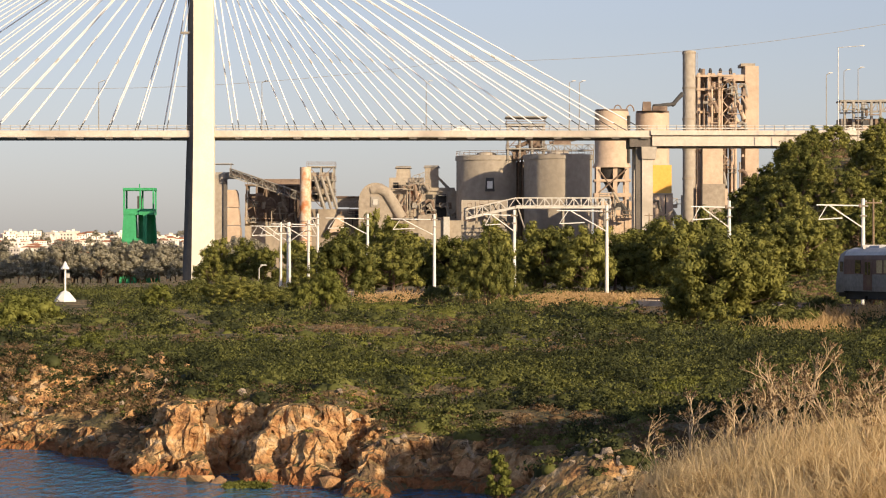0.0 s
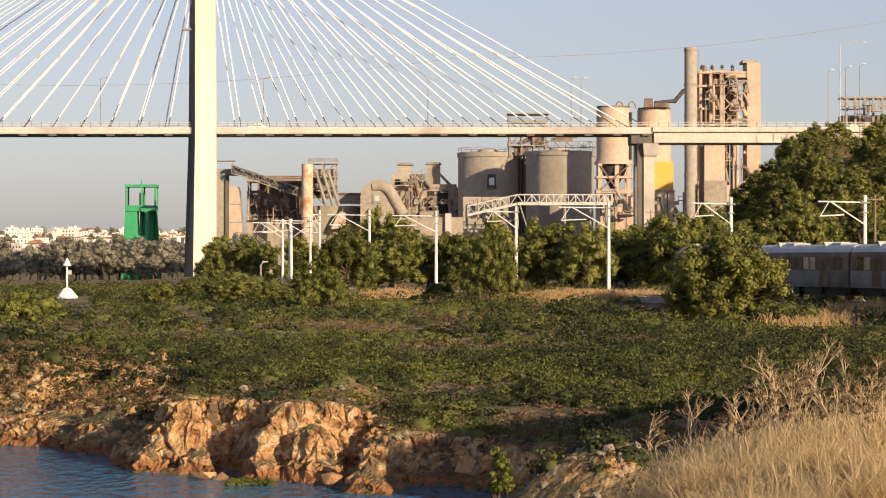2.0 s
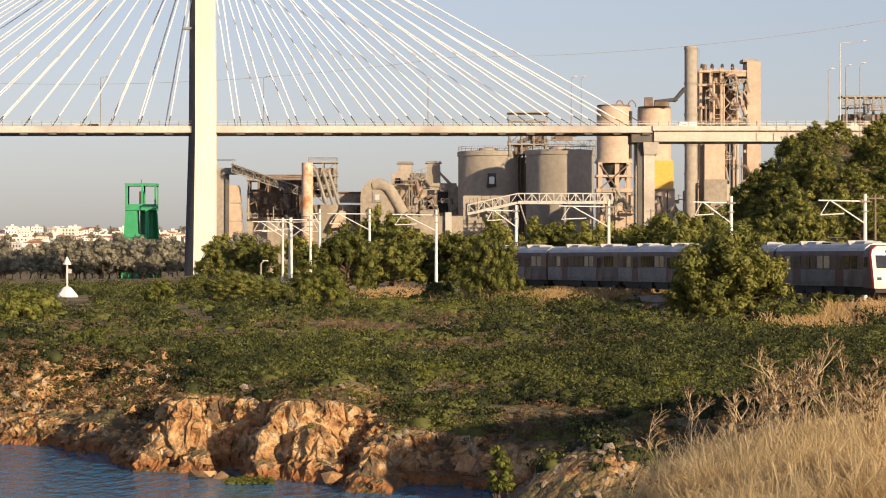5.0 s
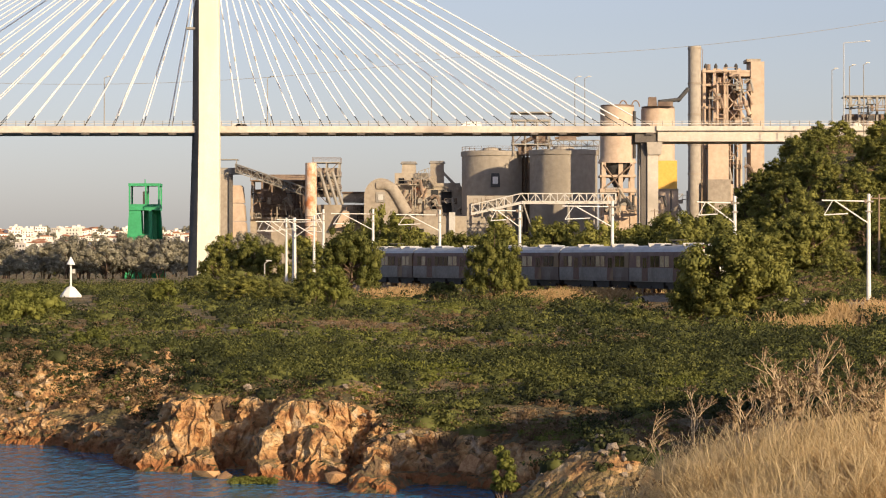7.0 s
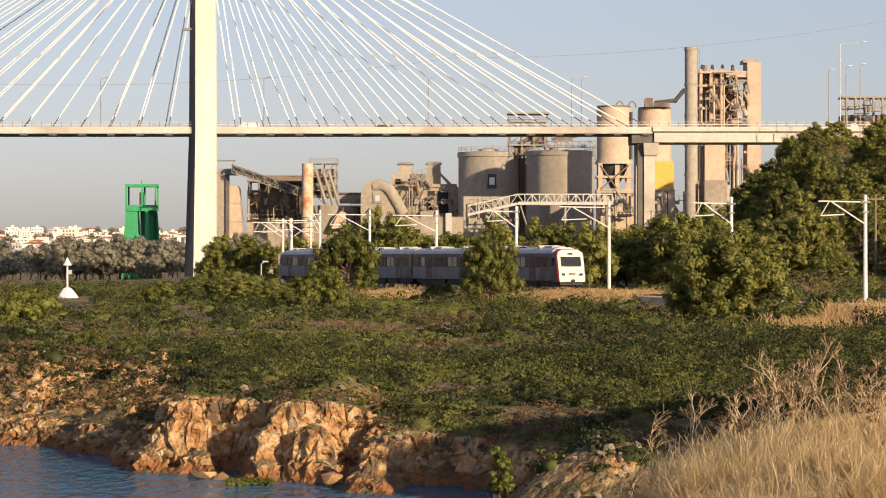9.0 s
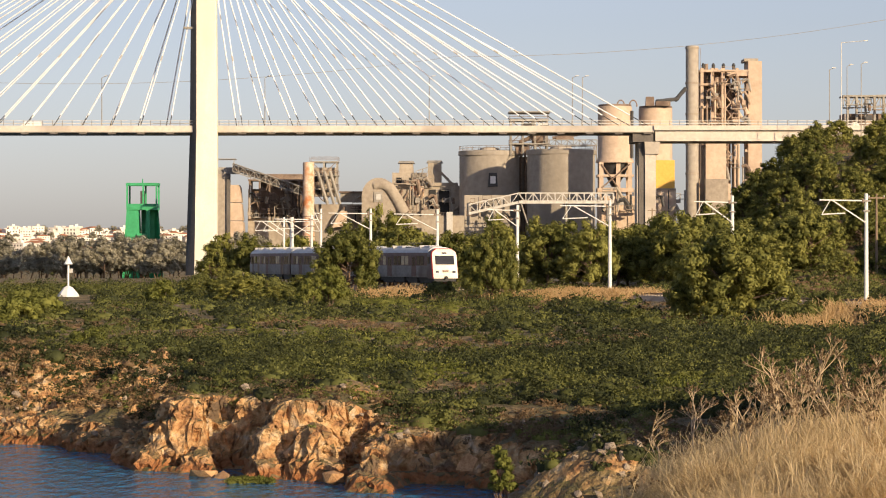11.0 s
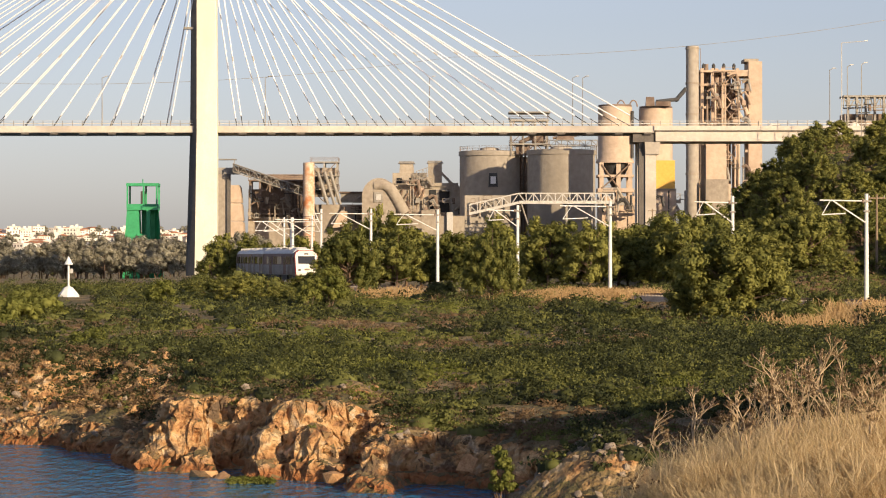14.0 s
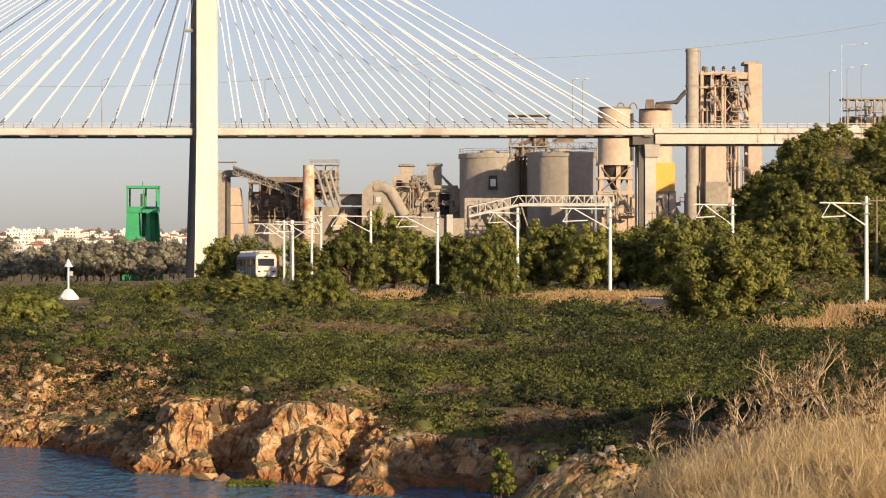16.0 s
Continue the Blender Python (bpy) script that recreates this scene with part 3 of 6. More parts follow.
part("hatch_door", Shape().box(0.1, 1.4, -7.56 - 0.75, -7.56 - 0.55, 26.76 - 3, 28.58 - 3), WHITE_PAINT, s1)
s2 = silo(28.57, 690, 8.28, 3, 34.92, SILO_CONCRETE, "squat grey concrete storage silo partly in tree shade")


def frame_tower(name, label, x0, x1, y0, y1, z0, z1, floors, bays, mat, r=0.35, solid_floors=(), brace=True):
    """Open building frame with posts, beams, slabs and bracing."""
    t = thing(name, label, "industrial tower", pose(x0, y0, z0))
    w, dp, h = x1 - x0, y1 - y0, z1 - z0
    for i in range(bays + 1):
        for yy in (0, dp):
            part("column", Shape().box(i * w / bays - r / 2, i * w / bays + r / 2, yy - r / 2, yy + r / 2, 0, h), mat, t)
    for k in range(1, floors + 1):
        z = h * k / floors
        part("floor_slab", Shape().box(-r, w + r, -r, dp + r, z - r * 0.8, z), mat, t)
        for yy in (-r, dp + r):
            part("handrail", Shape().box(-r, w + r, yy - 0.05, yy + 0.05, z + 0.55, z + 0.63).box(-r, -r + 0.1, yy - 0.05, yy + 0.05, z, z + 1.1).box(w + r - 0.1, w + r, yy - 0.05, yy + 0.05, z, z + 1.1).box(-r, w + r, yy - 0.05, yy + 0.05, z + 1.02, z + 1.1), RUST_STEEL, t)
    if brace:
        b = Shape()
        for k in range(floors):
            za, zb = h * k / floors, h * (k + 1) / floors
            for i in range(bays):
                a, c = i * w / bays, (i + 1) * w / bays
                b.tube((a, 0, za), (c, 0, zb), r * 0.28, n=4) if (i + k) % 2 else b.tube((a, 0, zb), (c, 0, za), r * 0.28, n=4)
        tagged(part("bracing", b, RUST_STEEL, t), kind="stuff")
    return t


shaft = thing("elevator_shaft", "dark steel bucket elevator shaft between the grey silos", "industrial tower", pose(0, 706, 3))
part("casing", Shape().box(16.94, 22.03, 0, 4, 0, 33.83 - 3), SILO_CONCRETE, shaft)
for u in (18.07, 19.2, 20.19):
    part("riser", Shape().tube((u, -0.8, 0), (u, -0.8, 36.09 - 3), 0.3, n=8), RUST_STEEL, shaft)
# plant house on the silo tops
ph = frame_tower("silo_headhouse", "rusty open steel headhouse standing over the grey silos", 16.43, 25.33, 694, 702, 33.76, 42.66, 3, 3, GREY_STEEL, 0.4)
part("machine", Shape().box(1.2, 4.6, 1, 5, 0.2, 2.4).box(5.2, 8.4, 1, 5, 3.2, 5.0).tube((2, 2, 3.2), (7, 2, 5.4), 0.5), RUST_STEEL, ph)
part("roof_canopy", Shape().box(-0.6, 9.6, -0.6, 8.6, 8.909 + 1.6, 8.909 + 1.9), GREY_STEEL, ph)
bridge_walk = thing("silo_walkway", "long grey steel walkway with handrails above the silos", "walkway", pose(24.43, 694, 36.18))
part("girder", Shape().truss((0, 0, 0), (13.186, 0, 0), 1.4, 9, 0.10).truss((0, 2, 0), (13.186, 2, 0), 1.4, 9, 0.10), GREY_STEEL, bridge_walk)
part("deck", Shape().box(0, 13.186, 0, 2, -0.1, 0.1), GREY_STEEL, bridge_walk)
for k, u in enumerate((0.5, 5.5, 13.047)):
    part("support", Shape().tube((u, 1, -0.1), (u, 1, -3.4), 0.16, n=6), GREY_STEEL, bridge_walk)
part("drive_unit", Shape().box(3.0, 7.6, 0.2, 1.8, 1.5, 2.7, 0.8).tube((2.2, 1, 1.9), (8.6, 1, 2.7), 0.35), RUST_STEEL, bridge_walk)

# tall twin silos on frames
for cx, base in ((39.56, TOWER_CONCRETE), (49.52, TOWER_CONCRETE)):
    yy = 655 if cx < 45 else 662
    t = thing("cement_silo", "tall cream concrete silo on a frame with a flat roof", "silo", pose(cx, yy, 0), "tall cream silos")
    r = 3.95
    part("barrel", Shape().lathe(0, 0, [(r + 0.5, 30.58), (r + 0.5, 30.97), (r, 31.76), (r, 43.55), (r - 0.2, 43.68)], 40), base, t, smooth=True)
    part("roof_rail", Shape().lathe(0, 0, [(r - 0.1, 43.68), (r - 0.1, 44.07), (r - 0.3, 44.07)], 24), RUST_STEEL, t)
    for ux in (-3.3, 0.6, 3.3):
        for uy in (-3.0, 3.0):
            part("leg", Shape().box(ux - 0.5, ux + 0.5, uy - 0.5, uy + 0.5, 3, 30.71), base, t)
    part("belt", Shape().box(-4.2, 4.2, -3.7, 3.7, 23.77, 24.68), base, t)
    part("belt", Shape().box(-4.2, 4.2, -3.7, 3.7, 27.3, 27.83), base, t)
    part("braces", Shape().tube((-3.3, -3.6, 24.68), (3.2, -3.6, 30.18), 0.2, n=6).tube((-3.3, -3.6, 30.18), (0.6, -3.6, 24.68), 0.2, n=6), RUST_STEEL, t)
    part("hopper", Shape().lathe(0, 0, [(0.7, 24.94), (3.2, 29.66), (3.4, 30.58)], 20), DARK_STEEL, t, smooth=True)
    part("lower_house", Shape().box(-4.0, 4.4, -3.2, 3.2, 3, 22.85), base, t)
pipes = thing("silo_pipework", "rusty curved pipes and filter housing on the silo roofs", "pipework", pose(0, 658, 0))
pz = Shape()
for cx in (41.13, 44.02):
    for i in range(10):
        a, b = math.pi * i / 10, math.pi * (i + 1) / 10
        pz.tube((cx + 0.9 * math.cos(a), 0, 43.81 + 1.5 * math.sin(a)), (cx + 0.9 * math.cos(b), 0, 43.81 + 1.5 * math.sin(b)), 0.16, n=6)
part("pipe", pz, RUST_STEEL, pipes)
part("filter_housing", Shape().box(46.85, 48.96, -1, 1, 43.97, 46.07, 0.85).box(49.22, 52.64, -1, 1, 43.97, 45.02), RUST_STEEL, pipes)
part("duct", Shape().tube((49.48, 0, 45.02), (54.75, 4, 45.81), 0.45).tube((54.22, 4, 45.55), (56.85, 8, 48.44), 0.5), DARK_STEEL, pipes)
part("vertical_pipe", Shape().tube((43.42, -5, 31.65), (43.42, -5, 42.6), 0.35), DARK_STEEL, pipes)

yb = thing("yellow_building", "weathered yellow clad building below the silos", "industrial building", pose(48.36, 650, 3))
part("wall", Shape().box(0, 4.68, 0, 6, 24.56 - 3, 31.06 - 3), YELLOW, yb)
part("lower_wall", Shape().box(-0.5, 4.94, -0.3, 6, 0, 24.3 - 3), TOWER_CONCRETE, yb)
part("ledge", Shape().box(-0.5, 4.94, -0.5, 6, 24.17 - 3, 24.56 - 3), CONCRETE, yb)

ch = thing("chimney", "tall round banded concrete chimney of the cement works", "chimney", pose(60.58, 690, 3))
cr = 1.587
part("shaft", Shape().lathe(0, 0, [(cr * 1.05, 0), (cr * 1.0, 30), (cr, 60.31 - 3)], 28), SILO_CONCRETE, ch, smooth=True)
for yy in (60.04, 51.48, 43.89, 36.58, 29.4):
    part("band", Shape().lathe(0, 0, [(cr + 0.12, yy - 3.5), (cr + 0.12, yy - 3)], 28), CONCRETE, ch)
ld = Shape()
for s in (-0.25, 0.25):
    ld.tube((cr + 0.3, -0.8 + s, 2), (cr + 0.3, -0.8 + s, 59.76 - 3), 0.05, n=4)
part("ladder", ld, RUST_STEEL, ch)

# preheater tower
pt = thing("preheater_tower", "tall cream concrete preheater tower with cyclones and ducts", "industrial tower", pose(0, 695, 0))
W0, W1 = 63.11, 78.12
for a, b in ((1238, 1243), (1256, 1261), (1274, 1281), (1300, 1305)):
    x = W0 + (a - 1238) * 0.139
    part("column", Shape().box(x, x + (b - a) * 0.139, 0, 1.0, 3, 55.27), TOWER_CONCRETE, pt)
    part("column", Shape().box(x, x + (b - a) * 0.139, 9, 10, 3, 54.85), TOWER_CONCRETE, pt)
part("stair_tower", Shape().box(74.78, W1, -0.5, 9.5, 3, 56.93), TOWER_CONCRETE, pt, "blank cream concrete stair tower")
part("stair_cap", Shape().box(73.81, 77.28, 0, 8, 56.93, 57.63), CONCRETE, pt)
for yy, w in ((128, 1322), (152, 1305), (192, 1282), (220, 1322), (252, 1322), (290, 1305)):
    z = 8.7 - (yy - 460) * 0.139
    part("floor_slab", Shape().box(W0 - 0.3, W0 + (w - 1238) * 0.139, -0.3, 10, z - 0.55, z), TOWER_CONCRETE, pt)
part("top_beam", Shape().box(69.5, 74.78, -0.2, 9, 53.32, 54.71), TOWER_CONCRETE, pt)
for xx, r, ya, yb2 in ((1249, 4.5, 340, 122), (1266, 5.5, 250, 124), (1250, 3.5, 215, 116), (1289, 4.5, 345, 136)):
    x = W0 + (xx - 1238) * 0.139
    part("riser_duct", Shape().tube((x, 3.5, 8.7 - (ya - 460) * 0.139), (x, 3.5, 8.7 - (yb2 - 460) * 0.139), r * 0.139, n=14), RUST_STEEL if xx != 1266 else TOWER_CONCRETE, pt, smooth=True)
for xx, yt in ((1270, 140), (1268, 172), (1292, 160), (1294, 200), (1276, 205)):
    x, z = W0 + (xx - 1238) * 0.139, 8.7 - (yt - 460) * 0.139
    part("cyclone", Shape().lathe(x, 2.0, [(0.3, z - 4.6), (1.25, z - 2.2), (1.25, z), (0.5, z + 0.3)], 16), TOWER_CONCRETE if yt % 40 else RUST_STEEL, pt, smooth=True)
for k in range(4):
    x = W0 + 0.9 + k * 2.5
    part("vent", Shape().lathe(x, 3, [(0.35, 55.13), (0.45, 56.1), (0.18, 56.66)], 10), DARK_STEEL, pt)
part("down_duct", Shape().tube((72.42, 1, 49.7), (74.5, -0.8, 43.73), 0.55, n=12).tube((70.75, 1, 47.34), (73.11, -0.8, 42.89), 0.45, n=12), TOWER_CONCRETE, pt, "pale sloping duct", smooth=True)
br = Shape()
for k in range(7):
    z = 54.85 - 3.2 * (k + 1)
    br.tube((69.22, 0, z), (72.0, 0, z + 3.2), 0.15, n=4).tube((69.22, 0, z + 3.2), (72.0, 0, z), 0.15, n=4)
tagged(part("bracing", br, TOWER_CONCRETE, pt), kind="stuff")
part("clad_wall", Shape().box(64.03, 69.02, -3.5, -0.6, 3, 36.7).box(62.65, 70.13, -4.4, -3.6, 3, 26.72), TOWER_CONCRETE, pt)
part("low_shed", Shape().box(63.48, 69.0, -9, -5, 3, 27.74), CONCRETE, pt)

# crusher house, conveyors and kiln buildings, from the pylon to the silos
def hopper_tower(x0, x1, y, zt):
    t = thing("stacker_tower", "stained concrete transfer tower with bulging side walls", "industrial tower", pose(x0, y, 3))
    w, h = x1 - x0, zt - 3
    part("core", Shape().prism([(0, 0), (w * 0.45, 0), (w * 0.45, h), (0, h)], "y", 0, 7), CONCRETE, t)
    part("column", Shape().box(w * 0.42, w * 0.56, -0.6, 0.6, 0, h), DARK_AND_SHADED_CONCRETE, t)
    for k in range(5):
        za, zb = h * (0.05 + k * 0.17), h * (0.05 + k * 0.17 + 0.165)
        part("wall_panel", Shape().prism([(w * 0.56, za), (w * (1.18 - 0.05 * k), za), (w * (1.16 - 0.06 * k), zb - 0.5), (w * (1.11 - 0.06 * k), zb), (w * 0.56, zb)], "y", 0.2, 6.5), TOWER_CONCRETE, t)
    part("head_frame", Shape().box(-0.2, w * 0.9, 0, 5, h, h + 1.6).box(-0.2, w * 0.75, 0, 5, h + 3.6, h + 3.8).tube((0, 0, h), (0, 0, h + 3.7), 0.15, n=4).tube((w * 0.7, 0, h), (w * 0.7, 0, h + 3.7), 0.15, n=4), GREY_STEEL, t)


hopper_tower(-57.37, -50.84, 710, 29.72)

conv = thing("belt_conveyor", "dark inclined belt conveyor in a rusty steel gallery", "conveyor", pose(0, 706, 0))
a, b = Vector((-52.81, 0, 30.16)), Vector((-33.75, 0, 23.67))
for yy in (0, 3):
    part("girder", Shape().truss(a + Vector((0, yy, 0)), b + Vector((0, yy, 0)), 1.9, 14, 0.14), GREY_STEEL, conv)
part("belt", Shape().add([a + Vector((0, 0, 0.3)), b + Vector((0, 0, 0.3)), b + Vector((0, 3, 0.3)), a + Vector((0, 3, 0.3)), a + Vector((0, 0, 0.7)), b + Vector((0, 0, 0.7)), b + Vector((0, 3, 0.7)), a + Vector((0, 3, 0.7))], [(3, 2, 1, 0), (4, 5, 6, 7), (0, 1, 5, 4), (1, 2, 6, 5), (2, 3, 7, 6), (3, 0, 4, 7)]), DARK_STEEL, conv)
side = [a + Vector((0, 1.4, 0.5)), b + Vector((0, 1.4, 0.5)), b + Vector((0, 1.4, 1.7)), a + Vector((0, 1.4, 1.7))]
part("side_sheet", Shape().add(side + [p + Vector((0, 0.1, 0)) for p in side], [(0, 1, 2, 3), (7, 6, 5, 4), (0, 4, 5, 1), (1, 5, 6, 2), (2, 6, 7, 3), (3, 7, 4, 0)]), RUST_STEEL, conv, "rusty side sheeting")
part("roof_sheet", Shape().add([a + Vector((0, -0.3, 1.95)), b + Vector((0, -0.3, 1.95)), b + Vector((0, 3.3, 2.05)), a + Vector((0, 3.3, 2.05)), a + Vector((0, -0.3, 2.1)), b + Vector((0, -0.3, 2.1)), b + Vector((0, 3.3, 2.2)), a + Vector((0, 3.3, 2.2))], [(3, 2, 1, 0), (4, 5, 6, 7), (0, 1, 5, 4), (1, 2, 6, 5), (2, 3, 7, 6), (3, 0, 4, 7)]), GREY_STEEL, conv)

stock = frame_tower("crusher_hall", "dark rusty crusher hall of open steel bays full of machinery", -49.26, -34.22, 716, 724, 3, 28.46, 3, 6, RUST_STEEL, 0.45)
for k in range(9):
    x = 0.6 + k * 1.62
    part("machine", Shape().box(x, x + 1.1, 1, 5, 7 + (k * 37 % 5) * 0.7, 9.5 + (k * 53 % 7) * 0.6).tube((x, 0.5, 6 + k % 3), (x + 1.5, 0.5, 9 + k % 4), 0.22, n=6), DARK_STEEL if k % 3 else RUST_STEEL, stock)
part("back_wall", Shape().box(0, 8.592, 6.2, 6.6, 0, 26.17 - 3).box(2.4, 14.2, 7.2, 7.6, 0, 30.0 - 3), RUST_STEEL, stock)
part("hopper", Shape().box(2, 6, 2, 5, 5, 9, 1.3).box(8, 13, 2, 5, 5.5, 10, 1.2), DARK_STEEL, stock)
part("base_wall", Shape().box(-0.4, 15.036, -0.8, -0.4, 0, 19.01 - 3), CONCRETE, stock)

oc = thing("orange_stack", "round stack with peeling orange and white paint", "chimney", pose(-33.5, 698, 3))
part("shaft", Shape().lathe(0, 0, [(1.536, 0), (1.396, 32.15 - 3)], 22), ORANGE_RUST, oc, smooth=True)
for k in range(12):
    z = 2 + k * 1.25
    part("hoop", Shape().lathe(0, 0, [(1.577, z), (1.577, z + 0.18)], 18), RUST_STEEL, oc)
tt = frame_tower("transfer_tower", "grey steel transfer tower beside the orange stack", -32.99, -26.68, 702, 708, 22.46, 32.57, 3, 2, GREY_STEEL, 0.4)
part("wall", Shape().box(0.3, 6.4, 1.2, 5.5, 1.4, 8.6), CONCRETE, tt, "dusty beige cladding")
# black blocks on the cladding paint the dark inside of bays
for u0, u1, w0, w1 in ((0.9, 2.4, 5.0, 7.0), (3.0, 4.2, 4.6, 6.6), (1.0, 2.2, 2.0, 3.6)):
    part("opening", Shape().box(u0, u1, 1.05, 1.3, w0, w1), BLACK, tt, "black block painting the shade inside a bay")
ch2 = thing("twin_chute", "pair of steep grey discharge chutes", "chute", pose(0, 700, 0))
for u in (0, 12, 22):
    part("chute", Shape().tube((-31.36 + u * 0.14, -0.4, 29.98), (-28.84 + u * 0.14, -0.4, 21.86), 0.4, n=8), GREY_STEEL, ch2)

kiln_house = thing("kiln_building", "dusty low concrete kiln building", "industrial building", pose(0, 708, 0))
part("wall", Shape().box(-33.84, -18.69, 0, 10, 3, 22.01), CONCRETE, kiln_house)
part("gallery", Shape().box(-26.05, -18.69, 1, 5, 22.58, 24.84), GREY_STEEL, kiln_house)
part("gallery_roof", Shape().box(-26.34, -18.41, 0.5, 5.5, 24.84, 25.27), RUST_STEEL, kiln_house)
part("white_chute", Shape().add([(-28.06, -3, 16.03), (-24.25, -3, 16.6), (-24.25, -3, 20.26), (-25.94, -3, 20.26), (-28.06, -1, 16.03), (-24.25, -1, 16.6), (-24.25, -1, 20.26), (-25.94, -1, 20.26)], [(0, 1, 2, 3), (7, 6, 5, 4), (0, 4, 5, 1), (1, 5, 6, 2), (2, 6, 7, 3), (3, 7, 4, 0)]), TOWER_CONCRETE, kiln_house)

dome = thing("kiln_hood", "rounded grey kiln hood with a sloping duct", "kiln hood", pose(0, 700, 0))
cx, cz = -16.24, 23.82
n = 14
arc = [(cx + 4.2 * math.cos(math.pi * i / n), cz + 4.6 * math.sin(math.pi * i / n)) for i in range(n + 1)] + [(cx - 4.2, 6), (cx + 4.2, 6)]
part("hood", Shape().prism(arc, "y", 0, 5), CONCRETE, dome)
part("duct", Shape().sweep([(cx - 1.0, 1.0, cz + 2.7), (cx + 1.2, 0.6, cz + 3.0), (cx + 2.8, 0.4, cz + 2.0), (cx + 4.4, 0.4, cz - 0.6), (-9.8, 0.4, 19.62)], 1.45, 14), CONCRETE, dome, smooth=True)
part("door", Shape().box(cx - 1.2, cx + 1.0, -0.25, 0.1, 22.42, 24.94), GREY_STEEL, dome)
part("door_frame", Shape().box(cx - 0.7, cx + 0.5, -0.4, -0.2, 22.98, 24.38), PALE_STEEL, dome)

mill = thing("mill_building", "stepped concrete mill building with two rooftop filter houses", "industrial building", pose(0, 704, 0))
part("main_block", Shape().box(-13.24, -2.68, 0, 12, 3, 25.6), CONCRETE, mill)
part("upper_block", Shape().box(-12.95, -4.3, 1, 10, 25.6, 29.82), CONCRETE, mill)
part("roof_beam", Shape().box(-4.9, 3.4, -0.4, 9, 26.44, 27.3), CONCRETE, mill)
# window hollows painted as black blocks on the wall
for u in (-11.9, -9.6, -7.2):
    part("opening", Shape().box(u, u + 1.3, 0.8, 1.2, 27.0, 28.6), BLACK, mill, "black block painting the shade inside a window")
part("roof_house", Shape().box(-11.26, -7.6, 2, 8, 29.82, 32.07, 0.9), CONCRETE, mill)
part("roof_house_lid", Shape().box(-11.55, -7.32, 1.8, 8.2, 32.21, 32.78, 0.85), GREY_STEEL, mill)
part("filter_house", Shape().box(-4.1, -0.6, 2, 8, 26.44, 32.35, 0.97), CONCRETE, mill)
part("filter_lid", Shape().box(-4.4, -0.3, 1.8, 8.2, 32.35, 32.92, 0.85), GREY_STEEL, mill)
part("filter_chute", Shape().prism([(-0.7, 29.54), (-0.6, 30.1), (2.6, 26.9), (1.9, 26.6)], "y", 1, 7), CONCRETE, mill)
part("stair_frame", Shape().truss((-7.04, -0.5, 28.13), (-2.82, -0.5, 29.54), 2.0, 5, 0.12).truss((-7.04, -0.5, 26.16), (-2.82, -0.5, 26.16), 2.2, 5, 0.12), GREY_STEEL, mill)
# black blocks stand for the shade within the bays
for xa, xb in ((-4.22, -1.69), (-1.69, 1.69)):
    for za, zb in ((23.06, 25.6), (19.96, 22.5)):
        part("opening", Shape().box(xa + 0.4, xb - 0.4, -0.15, 0.5, za, zb), BLACK, mill, "black block painting the shade inside a bay")
part("frame_block", Shape().box(-4.79, 5.35, 0.1, 10, 3, 26.44), CONCRETE, mill)
part("brick_panel", Shape().box(-8.17, -5.07, -0.3, 0.1, 23.91, 26.44), ORANGE_RUST, mill, "rusty orange panel")
for k in range(6):
    x = -12.67 + k * 1.35
    part("pipe", Shape().tube((x, -0.6, 21.65 + (k % 3) * 0.8), (x + 1.0, -0.6, 24.75 + (k % 2)), 0.25, n=6), RUST_STEEL, mill)
part("link_block", Shape().box(1.69, 5.35, -1.2, 0.0, 3, 26.16), SILO_CONCRETE, mill)
small = thing("small_shed", "small white shed among low grey works buildings", "shed", pose(0, 690, 0))
part("wall", Shape().box(-5.52, -2.21, 0, 5, 3, 20.29), CONCRETE, small)
part("white_wall", Shape().box(0.6, 2.1, -1, 4, 3, 19.8), PALE_STEEL, small)
part("low_wall", Shape().box(-2.21, 6.35, 0, 4, 3, 18.91), CONCRETE, small)

gal = thing("conveyor_gallery", "pale steel truss conveyor gallery that bends to level on posts", "conveyor gallery", pose(0, 640, 0))
g0, g1, g2 = Vector((5.63, 0, 18.43)), Vector((16.9, 0, 20.99)), Vector((38.4, 0, 20.99))
for yy in (0, 2.6):
    o = Vector((0, yy, 0))
    part("inclined_truss", Shape().truss(g0 + o, g1 + o, 2.3, 6, 0.15), PALE_STEEL, gal)
    part("level_truss", Shape().truss(g1 + o, g2 + o, 2.3, 13, 0.15), PALE_STEEL, gal)
part("walkway", Shape().add([g0, g1, g1 + Vector((0, 2.6, 0)), g0 + Vector((0, 2.6, 0)), g0 + Vector((0, 0, .5)), g1 + Vector((0, 0, .5)), g1 + Vector((0, 2.6, .5)), g0 + Vector((0, 2.6, .5))], [(3, 2, 1, 0), (4, 5, 6, 7), (0, 1, 5, 4), (1, 2, 6, 5), (2, 3, 7, 6), (3, 0, 4, 7)]), PALE_STEEL, gal)
part("walkway", Shape().box(g1.x, g2.x, 0, 2.6, g1.z, g1.z + 0.6), PALE_STEEL, gal)
for xx in (16.9, 27.65, 37.12):
    part("support", Shape().tube((xx, 1.3, 3), (xx, 1.3, g1.z), 0.35, n=8), GREY_STEEL, gal)
part("raking_strut", Shape().tube((17.41, 0, g1.z), (19.2, 0, 15.36), 0.18, n=6), GREY_STEEL, gal)
low = thing("works_wall", "long low grey industrial block behind the pine trees", "industrial building", pose(0, 660, 0))
part("wall", Shape().box(4.75, 15.31, 0, 6, 3, 23.22), SILO_CONCRETE, low)
